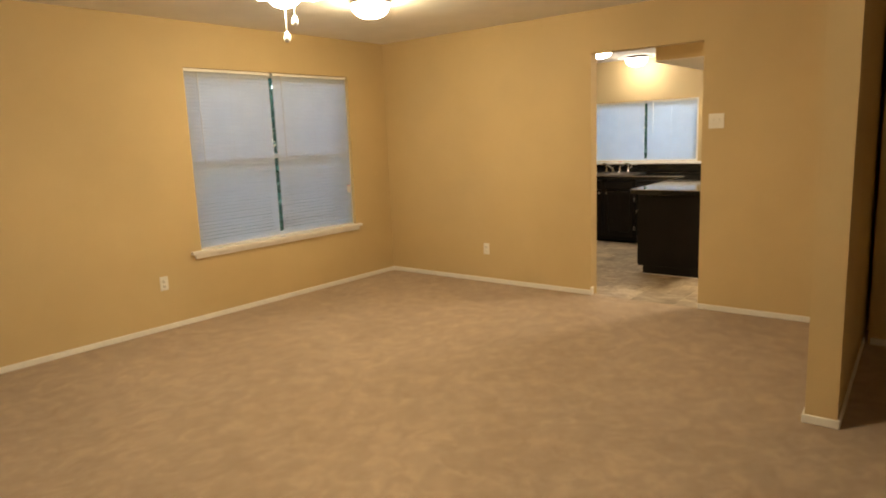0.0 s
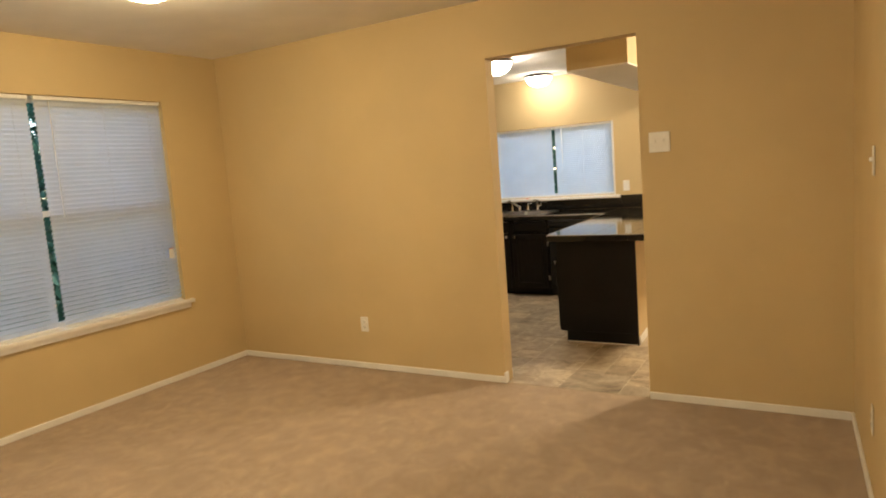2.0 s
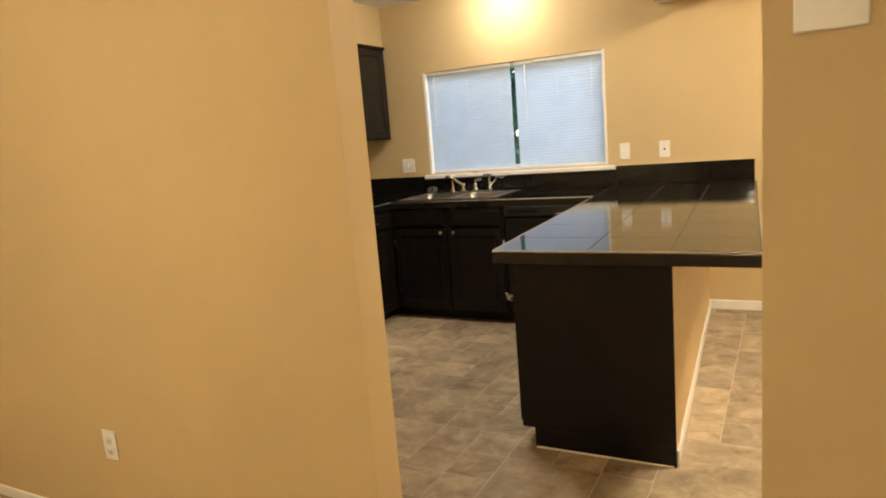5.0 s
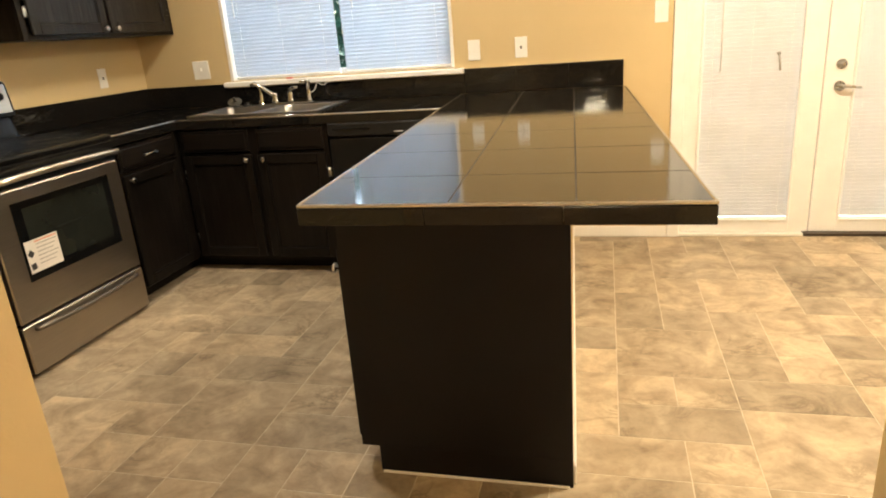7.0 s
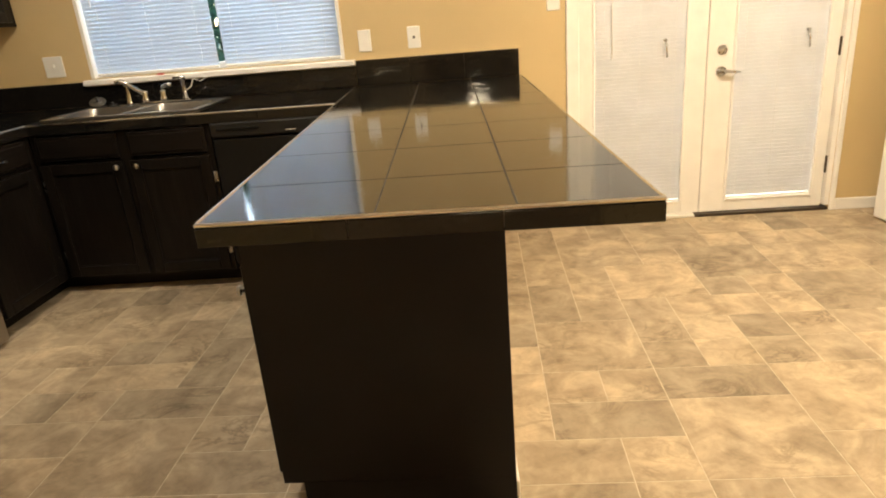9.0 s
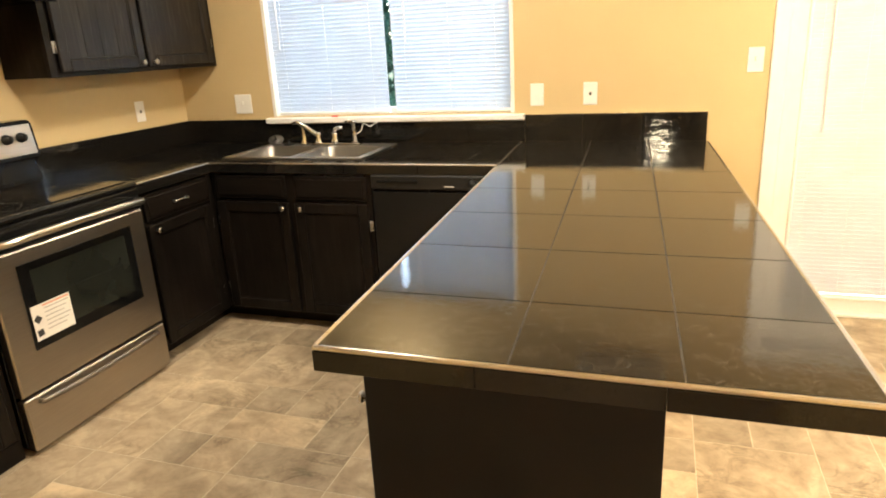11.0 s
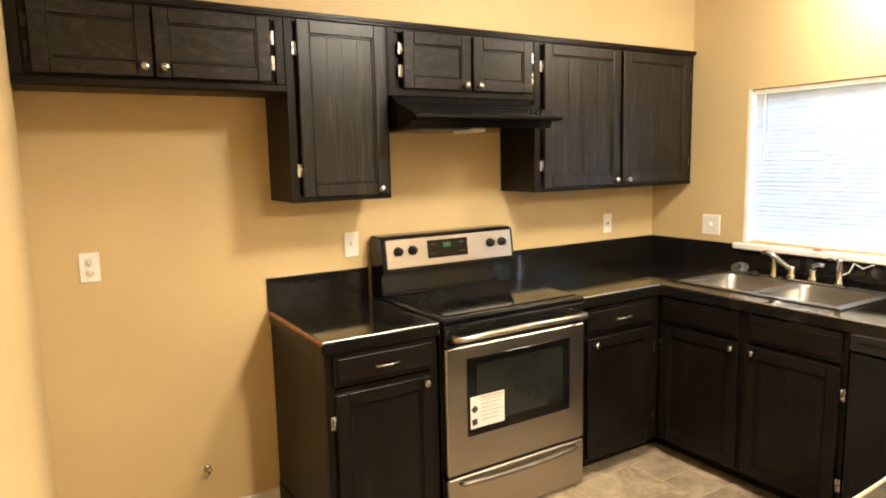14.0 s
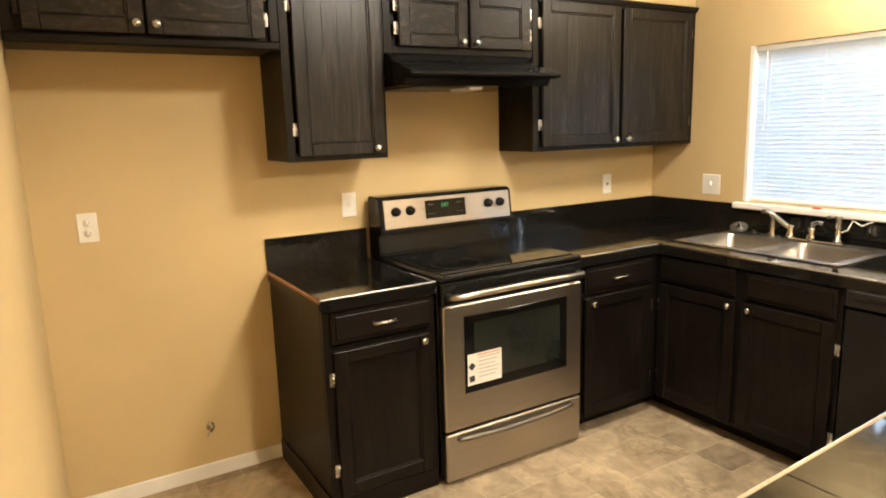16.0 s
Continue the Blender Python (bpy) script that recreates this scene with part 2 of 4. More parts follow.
DOOR_SLAT = slat_plastic("door_blind_slat", 0.08, 0.72)
ALU = simple("white_window_frame", (0.70, 0.71, 0.71), 0.4, vary=0.05)
LEAF = simple("hedge_leaf", (0.055, 0.15, 0.09), 0.6, vary=0.5, scale=4)
BARK = simple("hedge_stem", (0.10, 0.07, 0.05), 0.9, vary=0.3)
GRASS = simple("lawn", (0.08, 0.12, 0.04), 0.9, vary=0.4, scale=3, bumps=0.5, bscale=60)


# ---- building helpers ----
def box(bm, x0, x1, y0, y1, z0, z1, bevel=0.0, seg=1):
    vs = [bm.verts.new((x, y, z)) for x in (min(x0, x1), max(x0, x1)) for y in (min(y0, y1), max(y0, y1)) for z in (min(z0, z1), max(z0, z1))]
    fs = [bm.faces.new([vs[i] for i in q]) for q in ((0, 1, 3, 2), (4, 6, 7, 5), (0, 4, 5, 1), (2, 3, 7, 6), (0, 2, 6, 4), (1, 5, 7, 3))]
    if bevel:
        bmesh.ops.bevel(bm, geom=list({e for f in fs for e in f.edges}), offset=bevel, segments=seg, affect="EDGES")
    return bm


def boxes(*rows, bevel=0.0):
    bm = bmesh.new()
    for r in rows:
        box(bm, *r, bevel=bevel)
    return bm


def east(x):      # faces +x: u runs along y
    return lambda u0, u1, v0, v1, n0, n1: (x + n0, x + n1, u0, u1, v0, v1)


def west(x):      # faces -x
    return lambda u0, u1, v0, v1, n0, n1: (x - n1, x - n0, u0, u1, v0, v1)


def south(y):     # faces -y: u runs along x
    return lambda u0, u1, v0, v1, n0, n1: (u0, u1, y - n1, y - n0, v0, v1)


def spot(face, u, v, n):
    r = face(u, u, v, v, n, n)
    return Vector((r[0], r[2], r[4]))


def way_of(face):
    return (spot(face, 0, 0, 1) - spot(face, 0, 0, 0)).normalized()


def lathe(bm, profile, centre, axis=(0, 0, 1), seg=20):
    """A turned shape: profile of (radius, height along the axis)."""
    turn = Vector(axis).to_track_quat("Z", "Y").to_matrix()
    rings = []
    for r, h in profile:
        if r < 1e-6:
            rings.append([bm.verts.new(Vector(centre) + turn @ Vector((0, 0, h)))])
        else:
            rings.append([bm.verts.new(Vector(centre) + turn @ Vector((r * math.cos(k * math.tau / seg), r * math.sin(k * math.tau / seg), h))) for k in range(seg)])
    for a, b in zip(rings, rings[1:]):
        for k in range(seg):
            n = (k + 1) % seg
            if len(a) == 1 and len(b) > 1:
                bm.faces.new((a[0], b[k], b[n]))
            elif len(b) == 1 and len(a) > 1:
                bm.faces.new((a[k], b[0], a[n]))
            elif len(a) > 1:
                bm.faces.new((a[k], b[k], b[n], a[n]))
    for f in bm.faces:
        f.smooth = True
    return bm


def tube(bm, pts, r, seg=10, radii=None):
    """A bent rod through points, capped."""
    pts = [Vector(p) for p in pts]
    rings, up = [], Vector((0.13, 0.21, 0.97))
    for k, p in enumerate(pts):
        d = (pts[min(k + 1, len(pts) - 1)] - pts[max(k - 1, 0)]).normalized()
        a = d.cross(up).normalized()
        b = d.cross(a)
        rr = radii[k] if radii else r
        rings.append([bm.verts.new(p + rr * (a * math.cos(j * math.tau / seg) + b * math.sin(j * math.tau / seg))) for j in range(seg)])
    for a, b in zip(rings, rings[1:]):
        for j in range(seg):
            f = bm.faces.new((a[j], a[(j + 1) % seg], b[(j + 1) % seg], b[j]))
            f.smooth = True
    bm.faces.new(rings[0][::-1])
    bm.faces.new(rings[-1])
    return bm


def mesh_of(name, bm, mat):
    bmesh.ops.recalc_face_normals(bm, faces=bm.faces)
    me = bpy.data.meshes.new(name)
    bm.to_mesh(me)
    bm.free()
    me.materials.append(mat)
    return me


def thing(name, at, label, category, group=""):
    ob = new(name)
    ob.empty_display_size = 0.05
    ob.location = at
    return tagged(ob, label, category, group)


def hang(ob, parent):
    ob.parent = parent
    if parent.type == "EMPTY":
        ob.matrix_parent_inverse = Matrix.Translation(parent.location).inverted()
    return ob


def part(name, bm, mat, parent, label=""):
    ob = hang(new(name, mesh_of(name, bm, mat)), parent)
    return tagged(ob, label) if label else ob


def single(name, bm, mat, label, category, kind=""):
    return tagged(new(name, mesh_of(name, bm, mat)), label, category, kind=kind)


def setting(name, bm, mat, label, category):
    return single(name, bm, mat, label, category, "structure")


def pierced(u0, u1, z0, z1, holes):
    """Rectangles of a wall face left round its openings (u0, u1, z0, z1)."""
    rects = [(u0, u1, z0, z1)]
    for h in holes:
        out = []
        for r in rects:
            out += cut(r, h)
        rects = out
    return rects


def cut(r, h):
    a, b, c, d = r
    e, f, g, k = max(a, h[0]), min(b, h[1]), max(c, h[2]), min(d, h[3])
    if e >= f or g >= k:
        return [r]
    rows = [(a, e, c, d), (f, b, c, d), (e, f, c, g), (e, f, k, d)]
    return [q for q in rows if q[1] - q[0] > 1e-4 and q[3] - q[2] > 1e-4]


def wall_y(name, y0, y1, x0, x1, z1, label, holes=(), mat=None):     # a wall that runs along x
    return setting(name, boxes(*[(a, b, y0, y1, c, d) for a, b, c, d in pierced(x0, x1, 0, z1, holes)]), mat or PAINT, label, "wall")


def wall_x(name, x0, x1, y0, y1, z1, label, holes=(), mat=None):     # a wall that runs along y
    return setting(name, boxes(*[(x0, x1, a, b, c, d) for a, b, c, d in pierced(y0, y1, 0, z1, holes)]), mat or PAINT, label, "wall")


# ---- floors, walls, ceilings ----
setting("ground", boxes((-150, 150, -150, 150, -0.45, -0.30)), GRASS, "green lawn round the house", "ground")
setting("floor_carpet", boxes((-4.9, 2.25, -1.75, B0 + 0.01, -0.12, 0.0)), CARPET, "beige cut-pile carpet with uneven traffic marks", "floor")
wall_x("wall_living_west", XL - 0.15, XL, YS, B0, HL + 0.06, "tan painted living room wall with a window", [LWY])
wall_y("wall_dividing", B0, B1, -4.9, XR + 0.1, HL + 0.06, "tan painted wall with an open passage to the kitchen", [(OL, OR, 0, OT)])
wall_x("wall_range", SW - 0.35, SW, B1, KW, HK + 0.06, "tan painted kitchen wall behind the range")
wall_y("wall_window", KW, KW + 0.15, SW - 0.35, XR + 0.1, HK + 0.06, "tan painted kitchen wall with window and french doors", [KWX, (FDX[0], FDX[1], 0, FDX[2])])
wall_x("wall_dining_east", XR, XR + 0.1, B1, KW, HK + 0.06, "tan painted dining end wall")
stub = wall_x("wall_stub", -0.175, -0.03, 4.738, B0, HL + 0.06, "tan painted short partition wall with an exposed end")
wall_y("wall_hall_end", HY, B0 - 0.002, -0.03, HX, HL + 0.06, "tan painted wall at the end of the unlit hall")
wall_x("wall_living_east", HX, HX + 0.12, YS, B0, HL + 0.06, "tan painted hall wall")
wall_y("wall_living_south", YS - 0.12, YS, -4.9, HX + 0.12, HL + 0.06, "tan painted living room wall")
setting("ceiling_living", boxes((-4.9, HX + 0.12, YS - 0.12, B0 + 0.04, HL, HL + 0.05)), CEIL, "white textured living room ceiling", "ceiling")
setting("ceiling_kitchen", boxes((-4.9, XR + 0.1, B0 + 0.05, KW + 0.15, HK, HK + 0.05)), CEIL, "white textured kitchen ceiling", "ceiling")
setting("soffit", boxes((SW, -4.268, B1, KW, 2.143, HK)), PAINT, "tan painted soffit above the wall cabinets", "soffit")
bulkhead = setting("bulkhead", boxes((-2.03, -1.572, 7.60, KW, 2.15, HK)), PAINT, "tan painted duct bulkhead hung from the ceiling", "bulkhead")
part("underside", boxes((-2.03, -1.572, 7.60, KW, 2.14, 2.15)), CEIL, bulkhead, "white textured underside")


def skirting(name, *runs, h=0.046):
    bm = bmesh.new()
    for x0, x1, y0, y1 in runs:
        box(bm, x0, x1, y0, y1, 0.0, h, 0.004)
    return setting(name, bm, WHITE, "white painted wooden baseboard", "baseboard")


D = 0.013
living_board = skirting("baseboard_living", (XL, XL + D, YS, B0), (XL + D, OL - 0.002, B0 - D, B0), (OR + 0.002, -0.175 - D, B0 - D, B0), (-0.175 - D, -0.175, 4.738, B0), (-0.175 - D, -0.03 + D, 4.738 - D, 4.738), (-0.03, -0.03 + D, 4.738, HY))
# the partition stands a little out of square
for ob in (stub, living_board):
    for v in ob.data.vertices:
        if -0.3 < v.co.x < 0.05:
            v.co.x += 0.035 - 0.042 * (v.co.y - 4.738)
skirting("baseboard_hall", (-0.03 + D, HX, HY - D, HY), (HX - D, HX, YS, HY - D), (XL + D, HX - D, YS, YS + D))
skirting("baseboard_kitchen", (SW, SW + D, B1, 7.638), (SW + D, OL, B1, B1 + D), (OR, XR, B1, B1 + D), (XR - D, XR, B1 + D, KW), (FDX[1] + 0.032, XR - D, KW - D, KW), (-1.728, FDX[0] - 0.072, KW - D, KW), h=0.068)
setting("trim_jamb_block", boxes((OL - 0.004, OL + 0.012, B0 - 0.016, B0 + 0.03, 0, 0.075), bevel=0.003), WHITE, "white baseboard end at the passage", "trim")


# ---- windows and blinds ----
def sheet_glass(name, row, parent):
    ob = part(name, boxes(row), GLASS, parent, "clear glass pane")
    ob.visible_shadow = False


def blind(face, u0, u1, z0, z1, n, label, group, wand_u=None, pitch=0.030, tilt=60, mat=None, tassel=False):
    """A mini blind, shut: headrail, slats, bottom rail, ladder cords and wand."""
    mat = mat or SLAT
    b = thing("window_blind", spot(face, (u0 + u1) / 2, z0, n), label, "blind", group)
    part("headrail", boxes(face(u0, u1, z1 - 0.026, z1, n - 0.0105, n + 0.016), bevel=0.002), PLASTIC, b)
    part("bottom_rail", boxes(face(u0 + 0.003, u1 - 0.003, z0, z0 + 0.014, n - 0.011, n + 0.011), bevel=0.003), PLASTIC, b)
    bm = bmesh.new()
    a, w, th = radians(tilt), 0.66 * pitch, 0.0007
    section = []
    for k, (q, lift) in enumerate(((-1, 0), (0, 0.1 * pitch), (1, 0), (1, -th), (0, 0.1 * pitch - th), (-1, -th))):
        section.append((q * w * math.cos(a) + lift * math.sin(a), q * w * math.sin(a) - lift * math.cos(a)))
    ends = []
    for u in (u0 + 0.004, u1 - 0.004):
        ends.append([bm.verts.new(spot(face, u, z0 + s[1], n + s[0])) for s in section])
    for k in range(6):
        bm.faces.new((ends[0][k], ends[0][(k + 1) % 6], ends[1][(k + 1) % 6], ends[1][k]))
    bm.faces.new(ends[0])
    bm.faces.new(ends[1][::-1])
    me = mesh_of("slat", bm, mat)
    count = int((z1 - z0 - 0.05) / pitch) + 1
    rng = random.Random(int(1000 * (u0 + z1)))
    for k in range(count):
        s = hang(new("slat", me), b)
        s.location = (0, 0, 0.030 + k * pitch + rng.uniform(-0.0003, 0.0003))
        s.rotation_euler = (0, 0, 0)
    for f in (0.12, 0.5, 0.88):
        u = u0 + f * (u1 - u0)
        part("ladder_cord", tube(bmesh.new(), [spot(face, u, z0 + 0.01, n + 0.014), spot(face, u, z1 - 0.02, n + 0.014)], 0.0007, 5), PLASTIC, b)
    if wand_u:
        part("wand", tube(bmesh.new(), [spot(face, wand_u, z1 - 0.03, n + 0.022), spot(face, wand_u, z1 - 0.03 - 0.5 * (z1 - z0), n + 0.026)], 0.0035, 8), PLASTIC, b, "clear plastic tilt wand")
    if tassel:
        u, v = u1 - 0.06, z0 + 0.40
        part("cord_tag", boxes(face(u - 0.02, u + 0.02, v - 0.06, v + 0.015, n + 0.020, n + 0.023)), PAPER, b, "white paper cord tag")
        part("tag_print", boxes(face(u - 0.02, u + 0.02, v + 0.0155, v + 0.022, n + 0.020, n + 0.023)), REDINK, b, "red printed strip")
    return b


# living room window: the opening lies in the west wall
y0, y1, z0, z1 = LWY
win = tagged(thing("window_1", (XL - 0.1, (y0 + y1) / 2, z0), "wide white-framed living room window behind blinds", "window"), kind="structure")
xf = (XL - 0.13, XL - 0.085)
part("window_frame", boxes((*xf, y0, y1, z0, z0 + 0.04), (*xf, y0, y1, z1 - 0.04, z1), (*xf, y0, y0 + 0.04, z0 + 0.04, z1 - 0.04), (*xf, y1 - 0.04, y1, z0 + 0.04, z1 - 0.04)), ALU, win)
part("mullion", boxes((XL - 0.133, XL - 0.082, 5.105, 5.130, z0 + 0.04, z1 - 0.04), bevel=0.003), ALU, win, "grey centre mullion")
part("meeting_rail", boxes((XL - 0.128, XL - 0.088, y0 + 0.04, y1 - 0.04, 1.37, 1.41), bevel=0.003), ALU, win)
sheet_glass("pane", (XL - 0.111, XL - 0.107, y0 + 0.04, y1 - 0.04, z0 + 0.04, 1.37), win)
sheet_glass("pane", (XL - 0.111, XL - 0.107, y0 + 0.04, y1 - 0.04, 1.41, z1 - 0.04), win)
part("window_sill", boxes((XL - 0.085, XL + 0.0005, y0 + 0.0005, y1 - 0.0005, z0 + 0.0004, z0 + 0.004), (XL + 0.001, XL + 0.042, y0 - 0.10, y1 + 0.055, 0.590, z0 + 0.004), (XL + 0.001, XL + 0.020, y0 - 0.065, y1 + 0.03, 0.552, 0.5895)), WHITE, win, "white painted sill with an apron")
face = east(XL)
blind(face, y0 + 0.006, 5.110, z0 + 0.006, z1 - 0.003, -0.035, "white closed mini blind in the living room window", "living room window blinds", y0 + 0.13, 0.031, 52)
blind(face, 5.146, y1 - 0.006, z0 + 0.006, z1 - 0.003, -0.035, "white closed mini blind with a paper cord tag", "living room window blinds", 5.235, 0.031, 52, tassel=True)

# kitchen window
x0, x1, z0, z1 = KWX
win = tagged(thing("window_2", ((x0 + x1) / 2, KW + 0.1, z0), "white-framed kitchen window above the sink behind blinds", "window"), kind="structure")
yf = (KW + 0.085, KW + 0.13)
part("window_frame", boxes((x0, x1, *yf, z0, z0 + 0.035), (x0, x1, *yf, z1 - 0.035, z1), (x0, x0 + 0.035, *yf, z0 + 0.035, z1 - 0.035), (x1 - 0.035, x1, *yf, z0 + 0.035, z1 - 0.035)), ALU, win)
sheet_glass("pane", (x0 + 0.035, x1 - 0.035, KW + 0.105, KW + 0.109, z0 + 0.035, z1 - 0.035), win)
part("reveal_trim", boxes((x0 - 0.001, x0 + 0.018, KW - 0.004, KW + 0.085, z0, z1), (x1 - 0.018, x1 + 0.001, KW - 0.004, KW + 0.085, z0, z1)), WHITE, win, "white painted reveal")
part("window_sill", boxes((x0 - 0.035, x1 + 0.06, KW - 0.05, KW - 0.0005, 1.026, 1.056), (x0, x1, KW - 0.0005, KW + 0.085, 1.030, 1.0615), bevel=0.004), WHITE, win, "white painted sill with chipped paint")
face = south(KW)
blind(face, x0 + 0.022, -3.146, z0 + 0.006, z1 - 0.003, -0.03, "white closed mini blind over the sink", "kitchen window blinds", x0 + 0.09, 0.0225, 62, KITCHEN_SLAT)
blind(face, -3.113, x1 - 0.022, z0 + 0.006, z1 - 0.003, -0.03, "white closed mini blind beside the sink", "kitchen window blinds", -3.02, 0.0225, 54, KITCHEN_SLAT)


# ---- french doors ----
def french_leaf(name, xa, xb, label, hinge_side, hinges, left, right):
    ya, yb = KW + 0.035, KW + 0.08
    d = tagged(thing(name, ((xa + xb) / 2, ya, 0), label, "door", "pair of french doors"), kind="structure")
    za, zb = 0.019, FDX[2] - 0.03
    ga, gb, gc, gd = xa + left, xb - right, 0.082, zb - 0.12
    part("stile", boxes((xa, ga, ya, yb, za, zb), bevel=0.003), WHITE, d)
    part("stile", boxes((gb, xb, ya, yb, za, zb), bevel=0.003), WHITE, d)
    part("rail", boxes((ga, gb, ya, yb, za, gc), bevel=0.002), WHITE, d)
    part("rail", boxes((ga, gb, ya, yb, gd, zb), bevel=0.002), WHITE, d)
    w = 0.014
    part("glazing_bead", boxes((ga, ga + w, ya - 0.008, ya + 0.01, gc, gd), (gb - w, gb, ya - 0.008, ya + 0.01, gc, gd), (ga + w, gb - w, ya - 0.008, ya + 0.01, gc, gc + w), (ga + w, gb - w, ya - 0.008, ya + 0.01, gd - w, gd), bevel=0.003), WHITE, d)
    ob = part("pane", boxes((ga + w, gb - w, ya + 0.034, ya + 0.038, gc + w, gd - w)), GLASS, d, "clear glass pane")
    ob.visible_shadow = False
    for z in hinges:
        part("hinge", boxes((hinge_side - 0.012, hinge_side + 0.012, ya - 0.016, ya - 0.001, z - 0.05, z + 0.05), bevel=0.003), BRONZE, d, "dark metal hinge")
    blind(south(ya), ga + 0.004, gb - 0.004, gc + 0.008, gd - 0.008, -0.0215, "white closed mini blind held in a french door", "french door blinds", None if hinges else xa + 0.16, 0.021, 68, DOOR_SLAT)
    cx = gb - (0.12 if hinges else 0.13)
    part("crank", lathe(bmesh.new(), [(0.0, 0.0), (0.010, 0.0), (0.010, 0.016), (0.0, 0.018)], (cx, ya - 0.006, 1.03), (0, -1, 0), 12), NICKEL, d, "metal blind crank")
    part("crank_arm", tube(bmesh.new(), [(cx, ya - 0.022, 1.033), (cx + 0.005, ya - 0.027, 0.985), (cx + 0.010, ya - 0.027, 0.94)], 0.0055, 8), NICKEL, d)
    return d


mid = -0.388
french_leaf("door_1", FDX[0] + 0.028, mid - 0.002, "white glazed french door, shut, with a blind", FDX[0] + 0.02, (), 0.052, 0.104)
leaf = french_leaf("door_2", mid + 0.002, FDX[1] - 0.028, "white glazed french door, shut, with lever and deadbolt", FDX[1] - 0.022, (0.27, 0.93, 1.78), 0.140, 0.060)
ya = KW + 0.035
kx = mid + 0.080
part("deadbolt", lathe(bmesh.new(), [(0, 0), (0.027, 0), (0.025, 0.012), (0.015, 0.014), (0.013, 0.022), (0, 0.023)], (kx, ya, 0.955), (0, -1, 0)), NICKEL, leaf, "satin nickel deadbolt")
lever = part("rose", lathe(bmesh.new(), [(0, 0), (0.028, 0), (0.026, 0.012), (0.013, 0.016), (0.011, 0.045), (0, 0.046)], (kx, ya, 0.84), (0, -1, 0)), NICKEL, leaf, "satin nickel rose")
part("lever_handle", tube(bmesh.new(), [(kx, ya - 0.045, 0.84), (kx + 0.025, ya - 0.05, 0.842), (kx + 0.06, ya - 0.048, 0.836), (kx + 0.092, ya - 0.042, 0.832)], 0.009, 10, [0.011, 0.0095, 0.008, 0.007]), NICKEL, lever)
casing = boxes((FDX[0] - 0.07, FDX[0], KW - 0.016, KW, 0, FDX[2] + 0.07), (FDX[1], FDX[1] + 0.03, KW - 0.016, KW, 0, FDX[2] + 0.07), (FDX[0], FDX[1], KW - 0.016, KW, FDX[2], FDX[2] + 0.07), bevel=0.004)
setting("trim_door_casing", casing, WHITE, "white painted casing round the french doors", "trim")
setting("trim_door_jamb", boxes((FDX[0], FDX[0] + 0.026, KW, KW + 0.148, 0.03, FDX[2]), (FDX[1] - 0.026, FDX[1], KW, KW + 0.148, 0.03, FDX[2]), (FDX[0] + 0.026, FDX[1] - 0.026, KW, KW + 0.148, FDX[2] - 0.026, FDX[2])), WHITE, "white painted door jamb", "trim")
setting("threshold", boxes((mid - 0.03, FDX[1], KW - 0.004, KW + 0.15, 0.0, 0.016), bevel=0.004), BRONZE, "dark metal door threshold", "threshold")
setting("threshold_fixed", boxes((FDX[0], mid - 0.031, KW - 0.004, KW + 0.15, 0.0, 0.0185), bevel=0.004), WHITE, "white painted sill under the fixed door", "threshold")
# an open white door leaf by the east wall
leaf = tagged(thing("door_3", (0.625, 9.6, 0), "plain white interior door standing open", "door"), kind="structure")
part("slab", boxes((0.605, 0.642, 9.21, 9.99, 0.012, 2.03), bevel=0.003), WHITE, leaf)
part("door_knob", lathe(bmesh.new(), [(0, 0), (0.03, 0), (0.03, 0.008), (0.012, 0.014), (0.012, 0.03), (0.027, 0.04), (0.027, 0.055), (0, 0.065)], (0.605, 9.92, 0.95), (-1, 0, 0)), NICKEL, leaf, "satin nickel knob")
# the leaf stands ajar, hinged at its south edge
for ob in leaf.children:
    for v in ob.data.vertices:
        v.co.x += 0.02 - 0.16 * (v.co.y - 9.21)
        v.co.y -= 0.05


# ---- cabinets ----
def knob(face, u, v, n, parent):
    return part("knob", lathe(bmesh.new(), [(0, 0), (0.006, 0), (0.0055, 0.012), (0.014, 0.017), (0.0155, 0.022), (0.012, 0.027), (0, 0.029)], spot(face, u, v, n), way_of(face), 16), NICKEL, parent, "satin nickel knob")


def pull(face, u, v, n, parent):
    pts = [spot(face, u + d, v - (0.004 if abs(d) > 0.04 else 0.0), n + h) for d, h in ((-0.048, 0), (-0.045, 0.014), (-0.025, 0.024), (0, 0.027), (0.025, 0.024), (0.045, 0.014), (0.048, 0))]
    return part("pull", tube(bmesh.new(), pts, 0.005, 8, [0.006, 0.0055, 0.005, 0.005, 0.005, 0.0055, 0.006]), NICKEL, parent, "satin nickel bow pull")


def hinge(face, u, v, n, parent, out, metal=None):
    bm = boxes(face(u, u + out * 0.015, v - 0.026, v + 0.026, n, n + 0.003), bevel=0.001)
    tube(bm, [spot(face, u, v - 0.027, n + 0.005), spot(face, u, v + 0.027, n + 0.005)], 0.0045, 8)
    part("hinge", bm, metal or NICKEL, parent, "dark painted hinge" if metal else "bright steel hinge")


